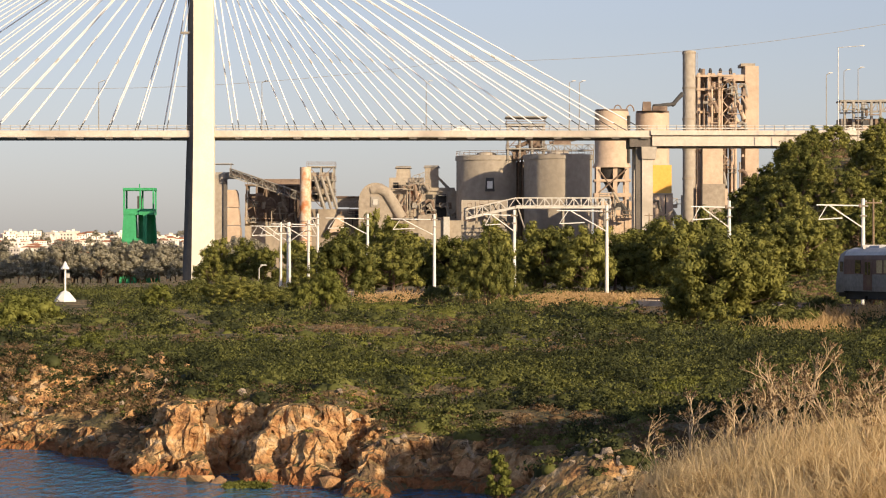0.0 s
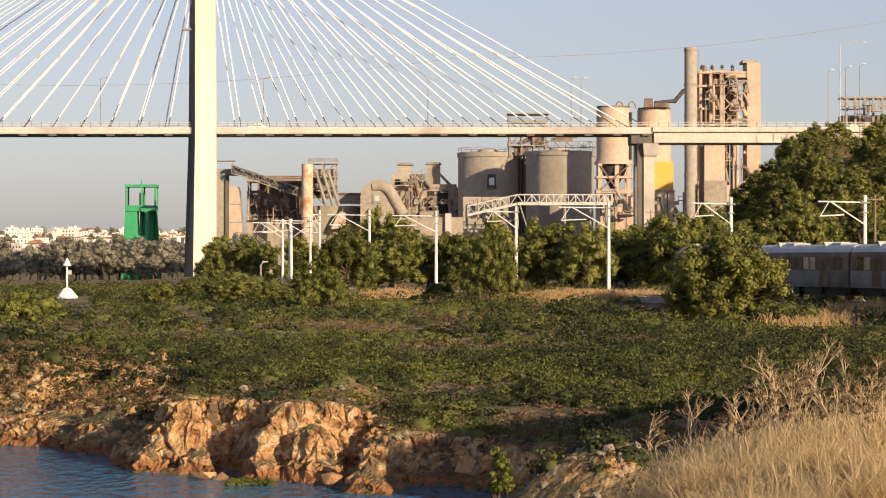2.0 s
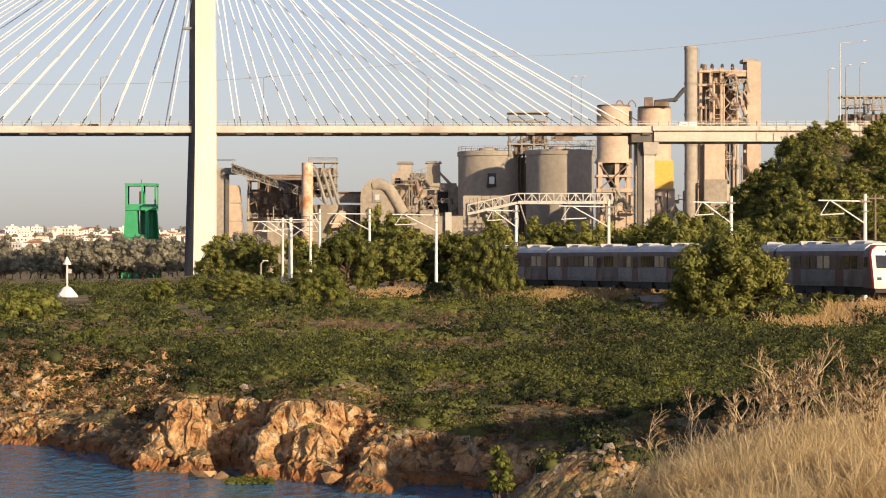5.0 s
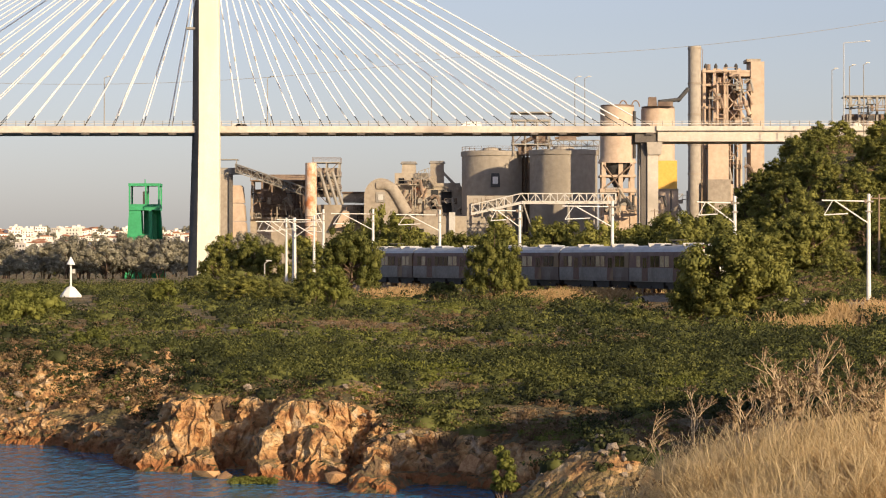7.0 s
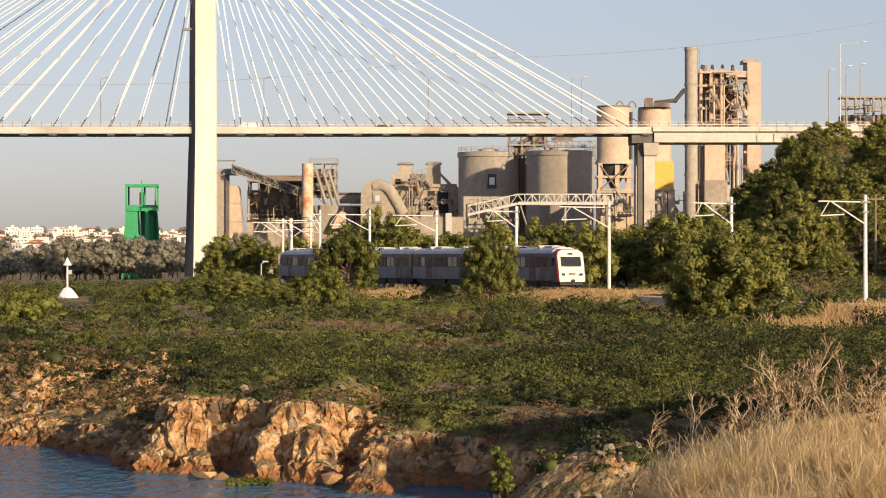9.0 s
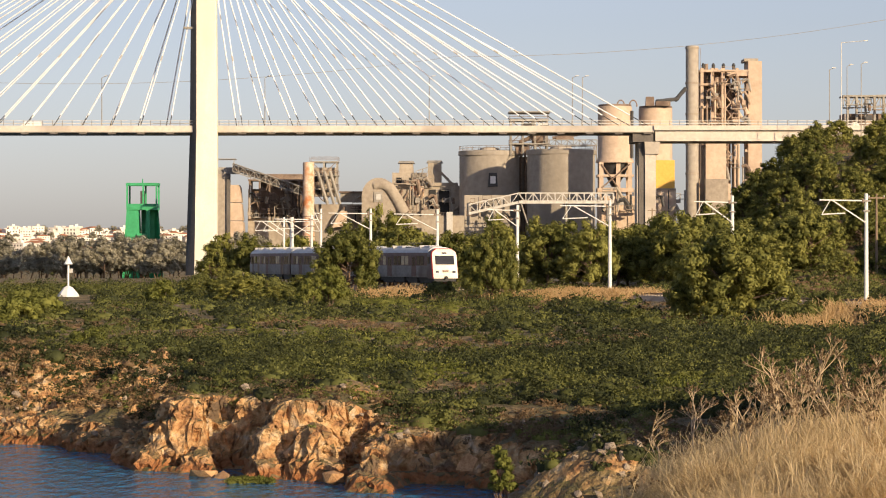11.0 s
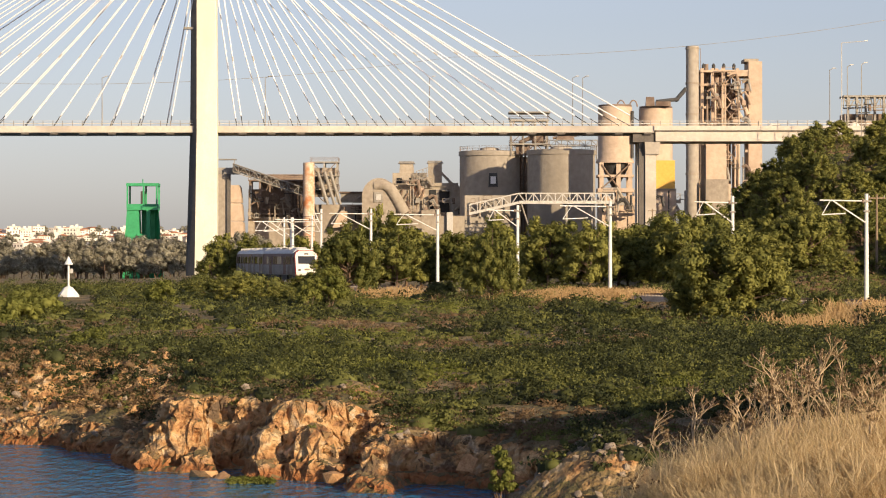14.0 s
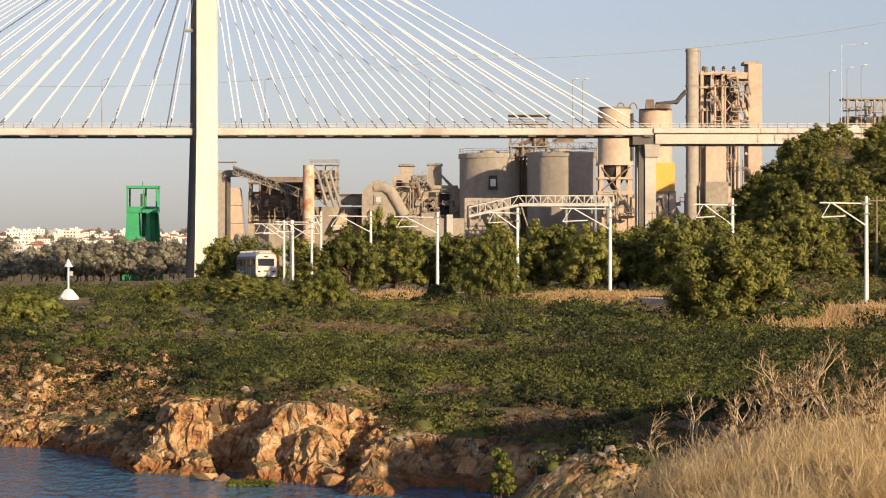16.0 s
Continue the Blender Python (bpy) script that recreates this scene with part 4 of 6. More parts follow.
part("pipe_rack", Shape().box(35.77, 55.21, 0, 3, 21.4, 22.18).truss((35.77, 0, 22.18), (55.21, 0, 22.18), 1.4, 14, 0.1), GREY_STEEL, low)

# green loading tower by the shore
gt = thing("loading_tower", "bright green steel loading tower with an open frame on top", "loading tower", pose(-79.18, 740, 3))
gw, gh = 5.328, 21.13 - 3
part("panel", Shape().add([(-gw, 0, 0), (-0.1, 0, 0), (-0.9, 0, gh), (-gw * 0.75, 0, gh), (-gw, 4.5, 0), (-0.1, 4.5, 0), (-0.9, 4.5, gh), (-gw * 0.75, 4.5, gh)], [(0, 1, 2, 3), (7, 6, 5, 4), (0, 4, 5, 1), (1, 5, 6, 2), (2, 6, 7, 3), (3, 7, 4, 0)]), GREEN_PAINT, gt, "broad green side panel")
part("panel", Shape().add([(2.6, 5, 0), (gw, 2, 0), (gw * 0.75, 2, gh), (2.6, 5, gh), (2.6, 6, 0), (gw, 4, 0), (gw * 0.75, 4, gh), (2.6, 6, gh)], [(0, 1, 2, 3), (7, 6, 5, 4), (0, 4, 5, 1), (1, 5, 6, 2), (2, 6, 7, 3), (3, 7, 4, 0)]), GREEN_PAINT, gt)
part("column", Shape().box(1.2, 2.1, -0.4, 0.6, 0, gh), GREEN_PAINT, gt)
part("back_panel", Shape().box(-0.6, 3.0, 4.4, 5.0, 0, gh), GREEN_PAINT, gt)
part("head", Shape().box(-gw * 0.76, gw * 0.76, -0.3, 6.3, gh, gh + 1.6), GREEN_PAINT, gt)
hz = 27.5 - 3
for ux in (-gw * 0.72, 0.4, gw * 0.72):
    for uy in (0, 6):
        part("post", Shape().box(ux - 0.22, ux + 0.22, uy - 0.2, uy + 0.2, gh + 1.6, hz), GREEN_PAINT, gt)
part("top_ring", Shape().box(-gw * 0.78, gw * 0.78, -0.3, 6.3, hz, hz + 0.7).tube((0, 2, hz), (0, 2, hz + 1.8), 0.15, n=6), GREEN_PAINT, gt)
part("hoist", Shape().box(-0.6, 0.5, 2, 3, gh + 1.6, gh + 5), DARK_STEEL, gt)
part("landing", Shape().box(-1.2, 1.4, -0.6, 1.5, gh * 0.55, gh * 0.66), GREEN_PAINT, gt)

# plant on the hilltop
hp = thing("hilltop_plant", "dusty hilltop works building with an open steel roof", "industrial building", pose(0, 600, 0))
part("wall", Shape().box(85.2, 97.92, 2, 9, 28, 39.3), RUST_STEEL, hp)
part("roof_frame", Shape().truss((84.72, 0, 40.38), (97.92, 0, 40.86), 2.4, 10, 0.22).box(84.72, 97.92, -0.5, 6, 42.78, 43.14), GREY_STEEL, hp)
for k in range(6):
    x = 85.44 + k * 1.9
    part("post", Shape().box(x, x + 0.5, -0.4, 0.2, 28, 42.9), GREY_STEEL, hp)
part("tank", Shape().lathe(86.59, -3.5, [(1.1, 28), (1.2, 36.5), (0.5, 37.2)], 16), PALE_PAINT, hp, smooth=True)
part("tank", Shape().lathe(89.46, -3.0, [(1.0, 28), (1.1, 37.0), (0.4, 37.6)], 16), TOWER_CONCRETE, hp, smooth=True)


def clutter(name, label, x0, x1, y, z0, z1, count, seed, mats=(RUST_STEEL, GREY_STEEL, CONCRETE, DARK_STEEL)):
    """Pipes, ducts, platforms and boxes fixed to the front of a works building."""
    r = random.Random(seed)
    t = thing(name, label, "pipework", pose(x0, y, z0))
    w, h = x1 - x0, z1 - z0
    for k in range(count):
        m = mats[r.randrange(len(mats))]
        u, v = r.uniform(0, w), r.uniform(0, h)
        kind = k % 4
        if kind == 0:
            part("pipe", Shape().tube((u, -0.5, 0), (u, -0.5, max(1.0, v)), r.uniform(0.1, 0.32), n=8), m, t, smooth=True)
        elif kind == 1:
            e = min(w, u + r.uniform(1, 4))
            part("platform", Shape().box(u, e, -1.2, 0.1, v, v + 0.18).box(u, e, -1.2, -1.1, v + 1.0, v + 1.1).box(u, u + 0.1, -1.2, -1.1, v, v + 1.1).box(e - 0.1, e, -1.2, -1.1, v, v + 1.1), m, t)
        elif kind == 2:
            part("duct", Shape().sweep([(u, -0.6, v), (u + 0.8, -0.7, v + 0.5), (u + 1.6, -0.7, v + r.uniform(-1.5, 1.5)), (u + 2.2, -0.6, max(0.2, v - r.uniform(1, 3)))], r.uniform(0.2, 0.5)), m, t, smooth=True)
        else:
            part("casing", Shape().box(u, u + r.uniform(0.6, 1.8), -0.9, 0.1, v, v + r.uniform(0.6, 1.8), r.uniform(0.7, 1.0)), m, t)


clutter("mill_pipework", "tangled rusty pipes and platforms on the mill building", -12.94, -4.78, 703.4, 19.39, 28.2, 20, 3, (CONCRETE, GREY_STEEL, CONCRETE, RUST_STEEL))
clutter("kiln_pipework", "tangled grey pipes and platforms along the kiln building", -25.98, -13.27, 706.8, 17.45, 23.95, 30, 5)
clutter("bay_pipework", "dusty pipes and ducts on the open bay block", -4.5, 5.06, 703.2, 18.26, 25.85, 22, 7)
clutter("crusher_pipework", "rusty pipes and casings over the crusher hall", -49.69, -34.13, 714.6, 18.41, 26.41, 54, 9)
clutter("silo_foot_pipework", "grey pipes and casings at the foot of the silos", 4.72, 15.2, 657.0, 17.61, 22.85, 18, 11)
clutter("tower_pipework", "rusty ducts and platforms on the preheater tower", 63.29, 74.12, 693.6, 26.05, 54.5, 60, 13, (RUST_STEEL, TOWER_CONCRETE, TOWER_CONCRETE, GREY_STEEL))
clutter("hill_pipework", "dusty pipes and casings on the hilltop works", 84.68, 97.59, 598.6, 29.5, 42.43, 30, 15)
clutter("rack_pipework", "pipes and casings around the cream silo legs", 35.25, 55.21, 647.0, 19.07, 24.25, 30, 17)



# ---------------- railway ----------------
def build_track():
    bed = Shape()
    n = 0
    ss = np.arange(0, LINE_S[-1], 2.0)
    prof = [(-3.4, -1.1), (-2.0, -0.22), (2.0, -0.22), (3.4, -1.1)]
    rows = []
    for s in ss:
        x, y = on_track(s)
        x2, y2 = on_track(s + 0.5)
        t = Vector((x2 - x, y2 - y, 0)).normalized()
        side = Vector((t.y, -t.x, 0))
        rows.append([Vector((x, y, RAIL_Z + h)) + side * u for u, h in prof])
    for r in rows:
        bed.v += [tuple(p) for p in r]
    for i in range(len(rows) - 1):
        bed.f += [(i * 4 + k, i * 4 + k + 1, i * 4 + 4 + k + 1, i * 4 + 4 + k) for k in range(3)]
    track = thing("railway_track", "single railway track on a stony brown ballast bank", "railway track", kind="structure")
    part("ballast_bed", bed, BALLAST, track, "stony brown ballast bank")
    for off in (-0.7175, 0.7175):
        rail = Shape()
        for i, s in enumerate(ss[:-1]):
            x, y = on_track(s)
            x2, y2 = on_track(s + 2)
            t = Vector((x2 - x, y2 - y, 0)).normalized()
            side = Vector((t.y, -t.x, 0)) * off
            a, b = Vector((x, y, RAIL_Z - 0.08)) + side, Vector((x2, y2, RAIL_Z - 0.08)) + side
            rail.tube(a, b, 0.08, n=4, caps=False)
        part("rail", rail, RAIL_STEEL, track, "rusty steel rail")
    sl = Shape().box(-1.3, 1.3, -0.13, 0.13, -0.26, -0.14).mesh("sleeper", CONCRETE)
    for k, s in enumerate(np.arange(85, 300, 0.75)):
        x, y = on_track(s)
        x2, y2 = on_track(s + 0.3)
        ob = new("sleeper", sl)
        ob.parent = track
        ob.matrix_basis = pose(x, y, RAIL_Z, 0, 0, math.degrees(math.atan2(y2 - y, x2 - x)) - 90)


build_track()


def catenary_mast(x, y, top, reach, drop, both=False, thick=0.16):
    """White concrete mast with a braced steel cantilever towards the track."""
    base = float(ground_z(np.array([x]), np.array([y]))[0]) - 0.3
    h = top - base
    m = thing("catenary_mast", "white concrete catenary mast with a galvanised cantilever bracket", "railway mast", pose(x, y, base), "catenary masts")
    part("pole", Shape().tube((0, 0, 0), (0, 0, h), thick * 1.15, thick * 0.85, 10), MAST_PAINT, m, smooth=True)
    part("footing", Shape().box(-0.4, 0.4, -0.4, 0.4, 0, 0.5, 0.9), CONCRETE, m)
    for s in ((-1, 1) if both else (-1,)):
        z1, z2 = h - 0.55, h - 0.55 - drop
        part("top_tube", Shape().tube((0.1 * s, -0.1, z1), (reach * s, -0.9, z1 + 0.05), 0.055, n=6), MAST_PAINT, m)
        part("stay_tube", Shape().tube((0.1 * s, -0.1, z2), (reach * 0.72 * s, -0.7, z1), 0.055, n=6), MAST_PAINT, m)
        part("registration_arm", Shape().tube((reach * 0.45 * s, -0.4, z2 + drop * 0.42), (reach * 0.95 * s, -0.8, z2 + drop * 0.36), 0.05, n=6).tube((reach * 0.95 * s, -0.8, z2 + drop * 0.36), (reach * 0.78 * s, -0.8, z1), 0.035, n=6), MAST_PAINT, m)
        part("insulator", Shape().lathe(0.28 * s, -0.15, [(0.05, z1 - 0.16), (0.1, z1 - 0.1), (0.1, z1 + 0.1), (0.05, z1 + 0.16)], 8), RUST_STEEL, m)
    part("clamp", Shape().box(-0.24, 0.24, -0.24, 0.24, h - 1.35, h - 1.25).box(-0.24, 0.34, -0.22, 0.22, h - 0.62, h - 0.5), GREY_STEEL, m)


for x, y, top, reach, drop in (
        (31.37, 210, 13.45, 3.6, 1.6), (23.56, 231, 13.74, 3.2, 1.6),
        (15.14, 258, 13.91, 4.6, 1.8), (7.15, 276, 13.83, 3.0, 1.5),
        (-0.7, 293, 13.68, 4.5, 1.6), (-8.11, 312, 14.07, 4.6, 1.7),
        (-14.39, 330, 14.38, 0.9, 1.2), (-15.85, 338, 13.77, 4.4, 1.8),
        (-20.3, 358, 13.78, 3.8, 1.8)):
    catenary_mast(x, y, top, reach, drop)
catenary_mast(-18.43, 342, 13.56, 3.6, 1.8, both=True, thick=0.26)


# ---------------- train ----------------
CAR = 16.8
HALF = 1.42


def train_car(front, rear):
    """Rail car, x forward; the end that carries a cab is raked and painted white."""
    car = thing("train_car", "grimy dark grey railcar with a maroon band and tinted windows", "train car", None, "railcars of the train")
    a, b = -CAR / 2 + 0.18, CAR / 2 - 0.18
    ca, cb = (a + 1.5 if rear else a), (b - 1.5 if front else b)
    w = HALF
    low = [(w * 0.97, 0.95), (w, 1.3), (w, 2.12), (-w, 2.12), (-w, 1.3), (-w * 0.97, 0.95)]
    up = [(w, 2.12), (w * 0.985, 3.15), (w * 0.95, 3.42), (-w * 0.95, 3.42), (-w * 0.985, 3.15), (-w, 2.12)]
    roof = [(w * 0.95, 3.42), (w * 0.86, 3.66), (w * 0.66, 3.86), (w * 0.35, 3.97), (-w * 0.35, 3.97), (-w * 0.66, 3.86), (-w * 0.86, 3.66), (-w * 0.95, 3.42)]
    part("lower_body", Shape().prism(low, "x", ca, cb), TRAIN_SIDE, car, "dull grey lower side")
    part("upper_body", Shape().prism(up, "x", ca, cb), TRAIN_UPPER, car, "dark maroon window band")
    part("roof", Shape().prism(roof, "x", ca, cb), TRAIN_ROOF, car, "dull silver roof")
    part("underframe", Shape().box(a + 0.4, b - 0.4, -1.1, 1.1, 0.62, 0.96).box(-3.4, -0.6, -1.25, 1.25, 0.38, 0.95).box(0.4, 3.2, -1.25, 1.25, 0.42, 0.95), BLACK, car)
    for bx in (-CAR / 2 + 2.9, CAR / 2 - 2.9):
        bogie = part("bogie", Shape().box(bx - 1.6, bx + 1.6, -1.1, -0.92, 0.38, 0.62).box(bx - 1.6, bx + 1.6, 0.92, 1.1, 0.38, 0.62).box(bx - 0.25, bx + 0.25, -1.0, 1.0, 0.4, 0.66), BLACK, car)
        for wx in (bx - 1.15, bx + 1.15):
            ax = Shape()
            for sy in (-0.72, 0.72):
                ax.tube((wx, sy - 0.065, 0.42), (wx, sy + 0.065, 0.42), 0.42, n=18)
            part("wheelset", ax.tube((wx, -0.8, 0.42), (wx, 0.8, 0.42), 0.08, n=8), RAIL_STEEL, bogie)
    # windows and doors on both sides
    for sy in (-1, 1):
        y = sy * (w + 0.004)
        lo, hi = ca + 1.0, cb - 1.0
        doors = (lo + (hi - lo) * 0.22, lo + (hi - lo) * 0.78)
        for dx in doors:
            part("door", Shape().box(dx - 0.68, dx + 0.68, y - 0.012, y + 0.012, 1.02, 3.1), TRAIN_UPPER, car)
            part("door_window", Shape().box(dx - 0.42, dx - 0.06, y - 0.02, y + 0.02, 2.1, 2.95), DARK_GLASS, car)
            part("door_window", Shape().box(dx + 0.06, dx + 0.42, y - 0.02, y + 0.02, 2.1, 2.95), DARK_GLASS, car)
        x = lo
        k = 0
        while x < hi - 0.9:
            if all(abs(x + 0.45 - dx) > 1.25 for dx in doors):
                # groups of panes alternate between painted cream reflection and dark glass
                part("window", Shape().box(x, x + 0.86, y - 0.014, y + 0.014, 2.2, 3.08), CREAM_REFLECTION_GLASS if (k // 3 + int(front)) % 2 else DARK_GLASS, car)
            x += 1.12
            k += 1
    for ax in (-4.6, 3.4):
        part("roof_unit", Shape().box(ax - 0.9, ax + 0.9, -0.75, 0.75, 3.9, 4.1, 0.82), TRAIN_ROOF, car)
        part("roof_vent", Shape().prism([(ax + 1.0, 3.86), (ax + 1.5, 3.9), (ax + 1.25, 4.16)], "y", -1.0, 1.0), PALE_STEEL, car)
    for end, on, s in ((b, front, 1), (a, rear, -1)):
        if not on:
            part("gangway", Shape().box(min(end, end + s * 0.32), max(end, end + s * 0.32), -0.75, 0.75, 1.0, 3.3), BLACK, car)
            continue
        c = end - s * 1.5
        mk = lambda u: [(w * 0.97 * u, 0.85), (w * u, 1.35), (w * 0.985 * u, 3.15), (w * 0.92 * u, 3.5), (w * 0.6 * u, 3.84)]
        lo_r = mk(1.0) + [(-p, q) for p, q in mk(1.0)[::-1]]
        cab = Shape()
        out = lambda z: 1.5 - max(0, z - 1.5) * 0.27
        va = [(c, u, z) for u, z in lo_r]
        vb = [(c + s * (out(z) - 0.16), u * 0.985, z) for u, z in lo_r]
        vc = [(c + s * out(z), u * 0.93, min(z, 3.76)) for u, z in lo_r]
        n = len(lo_r)
        f = [(i, (i + 1) % n, n + (i + 1) % n, n + i) for i in range(n)]
        part("cab_shell", cab.add(va + vb, f), TRAIN_SIDE, car, "grey cab sides", smooth=True)
        part("cab_edge", Shape().add(vb + vc, f), TRAIN_RED, car, "red cab edge")
        face = Shape().add(vc, [tuple(range(n))])
        part("cab_front", face, TRAIN_WHITE, car, "white cab front")

        def plate(u0, u1, z0, z1, d):
            return Shape().add([(c + s * (out(z) + e), u, z) for e in (d, -0.05) for u, z in ((u0, z0), (u1, z0), (u1, z1), (u0, z1))], [(0, 1, 2, 3), (7, 6, 5, 4), (0, 4, 5, 1), (1, 5, 6, 2), (2, 6, 7, 3), (3, 7, 4, 0)])
        part("windscreen", plate(-1.0, 1.0, 2.25, 3.12, 0.02), DARK_GLASS, car, "black raked windscreen")
        for u in (-1.05, 0.75):
            part("headlight", plate(u, u + 0.3, 1.42, 1.62, 0.03), DARK_GLASS, car)
        part("front_emblem", plate(-0.3, 0.3, 1.5, 1.68, 0.025), RUST_STEEL, car)
        part("destination_light", plate(-0.25, 0.25, 3.3, 3.45, 0.02), DARK_GLASS, car)
        part("buffer_beam", Shape().box(min(c, c + s * 1.35), max(c, c + s * 1.35), -1.15, 1.15, 0.55, 0.88), BLACK, car)
        part("coupler", Shape().tube((c + s * 1.3, 0, 0.95), (c + s * 1.8, 0, 0.95), 0.14, n=8), BLACK, car)
        part("cab_side_window", Shape().box(c + s * 0.35 - 0.25, c + s * 0.35 + 0.25, -w - 0.01, w + 0.01, 2.3, 3.0), DARK_GLASS, car)
    if front or rear:
        panto = Shape()
        px = 1.0
        panto.box(px - 0.8, px + 0.8, -0.6, 0.6, 3.95, 4.05).tube((px - 0.7, 0, 4.1), (px + 0.6, 0, 4.28), 0.04, n=6).tube((px + 0.6, 0, 4.28), (px - 0.5, 0, 4.4), 0.04, n=6).box(px - 0.6, px - 0.4, -0.8, 0.8, 4.38, 4.44)
        part("pantograph", panto, DARK_STEEL, car, "folded pantograph")
    return car


TRAIN = [train_car(True, False), train_car(False, False), train_car(False, False), train_car(False, False), train_car(False, True)]

# ---------------- road vehicles on the bridge ----------------
def road_car(label, mat, length=4.4, height=1.5, van=False):
    v = thing("van" if van else "car", label, "vehicle")
    h = height
    if van:
        out = [(0, 0.35), (length, 0.35), (length, h), (0.9, h), (0.25, h * 0.6), (0, h * 0.5)]
    else:
        out = [(0, 0.3), (length, 0.3), (length, 0.85), (length - 0.7, 0.95), (length - 1.3, h), (1.7, h), (1.0, 0.92), (0, 0.8)]
    out = [(u - length / 2, z) for u, z in out]
    part("body", Shape().prism([(u, z) for u, z in out], "y", -0.85, 0.85), mat, v)
    part("side_glass", Shape().box(-length * 0.22, length * 0.2 if not van else -length * 0.05, -0.87, 0.87, h * 0.66, h * 0.92, 0.9), DARK_GLASS, v)
    for ux in (-length * 0.32, length * 0.32):
        for uy in (-0.8, 0.66):
            part("wheel", Shape().tube((ux, uy, 0.31), (ux, uy + 0.16, 0.31), 0.31, n=14), BLACK, v)
    return v


ROAD = [
    (road_car("white delivery van driving over the bridge", WHITE_PAINT, 4.2, 1.55, True), 581.0, -1, 7.0, 5.08, 22.5),
    (road_car("white hatchback driving over the bridge", WHITE_PAINT), 581.0, -1, 0.0, 3.92, 21.0),
    (road_car("dark saloon driving over the bridge", DARK_STEEL), 587.0, 1, 9.0, -12.46, 15.0),
    (road_car("silver saloon driving over the bridge", PALE_STEEL), 587.0, 1, 14.0, 68.78, 16.0),
]



# ---------------- vegetation ----------------
rng = np.random.default_rng(7)


def cards(centres, normals, size, aspect=1.0):
    """Small leaf sheets at the centres, turned roughly to the normals."""
    n = len(centres)
    t = rng.normal(size=(n, 3))
    t -= (t * normals).sum(1, keepdims=True) * normals
    t /= np.linalg.norm(t, axis=1, keepdims=True) + 1e-9
    b = np.cross(normals, t)
    s = (size * rng.uniform(0.6, 1.3, n))[:, None]
    mid = normals * s * 0.25
    v = np.stack([centres - t * s, centres - b * s * aspect + mid, centres + t * s, centres + b * s * aspect + mid], 1).reshape(-1, 3)
    return v


def card_mesh(name, v, mat, way=None, cores=None):
    """Leaf sheets as one mesh; way: one shading direction per sheet; cores: (centres, radii) of dense inner masses."""
    me = bpy.data.meshes.new(name)
    n = len(v) // 4
    loops, starts = np.arange(n * 4, dtype=np.int32), np.arange(0, n * 4, 4, dtype=np.int32)
    nor = None if way is None else np.repeat(way, 4, axis=0)
    if cores is not None and len(cores[0]):
        c, r = cores
        cv = (c[:, None, :] + ICO_V[None] * r[:, None, :]).reshape(-1, 3)
        cf = (ICO_F[None] + (len(v) + 12 * np.arange(len(c)))[:, None, None]).reshape(-1)
        starts = np.concatenate([starts, n * 4 + 3 * np.arange(len(cf) // 3)]).astype(np.int32)
        loops = np.concatenate([loops, cf]).astype(np.int32)
        v = np.concatenate([v, cv])
        if nor is not None:
            nor = np.concatenate([nor, np.tile(ICO_V, (len(c), 1))])
    me.vertices.add(len(v))
    me.vertices.foreach_set("co", v.astype(np.float32).ravel())
    me.loops.add(len(loops))
    me.loops.foreach_set("vertex_index", loops)
    me.polygons.add(len(starts))
    me.polygons.foreach_set("loop_start", starts)
    me.materials.append(mat)
    me.update(calc_edges=True)
    if nor is not None:
        me.polygons.foreach_set("use_smooth", [True] * len(me.polygons))
        me.normals_split_custom_set_from_vertices(nor.astype(np.float32).tolist())
    return me


def icosa():
    p = (1 + 5 ** 0.5) / 2
    v = np.array([(-1, p, 0), (1, p, 0), (-1, -p, 0), (1, -p, 0), (0, -1, p), (0, 1, p), (0, -1, -p), (0, 1, -p), (p, 0, -1), (p, 0, 1), (-p, 0, -1), (-p, 0, 1)]) / math.hypot(1, p)
    f = []
    for i, j, k in itertools.combinations(range(12), 3):
        if max(np.linalg.norm(v[i] - v[j]), np.linalg.norm(v[j] - v[k]), np.linalg.norm(v[i] - v[k])) < 1.06:
            f.append((i, j, k) if np.dot(np.cross(v[j] - v[i], v[k] - v[i]), v[i]) > 0 else (i, k, j))
    return v, np.array(f)


ICO_V, ICO_F = icosa()


def ball(n):
    v = rng.normal(size=(n, 3))
    return v / np.linalg.norm(v, axis=1, keepdims=True)


def crown_cards(clumps, per, rx, rz, z0, leaf):
    """Crown of leafy clumps with gaps: returns the sheets, their shading, the clump cores and centres."""
    c = ball(clumps) * (rng.uniform(0.5, 1.0, (clumps, 1)) ** 0.5)
    c[:, 2] = np.abs(c[:, 2]) * 1.25 - 0.35
    c = c * np.array([rx, rx, rz])
    c += rng.normal(0, 0.10 * rx, c.shape)
    c[:, 2] += z0
    r = rx * rng.uniform(0.65, 1.3, clumps) * 1.75 / math.sqrt(clumps)
    d = ball(clumps * per)
    d[:, 2] = d[:, 2] + 0.15
    rep = np.repeat(np.arange(clumps), per)
    pos = c[rep] + d * (r[rep] * rng.uniform(0.68, 1.25, len(rep)))[:, None] * np.array([1.0, 1.0, 0.85])
    nor = d + rng.normal(0, 0.35, d.shape) + np.array([0, 0, 0.12])
    nor /= np.linalg.norm(nor, axis=1, keepdims=True)
    way = 0.7 * d + 0.35 * nor + np.array([0, 0, 0.15])
    way /= np.linalg.norm(way, axis=1, keepdims=True)
    return cards(pos, nor, leaf, 0.42), way, (c, np.outer(r * 0.66, (1.0, 1.0, 0.85))), c


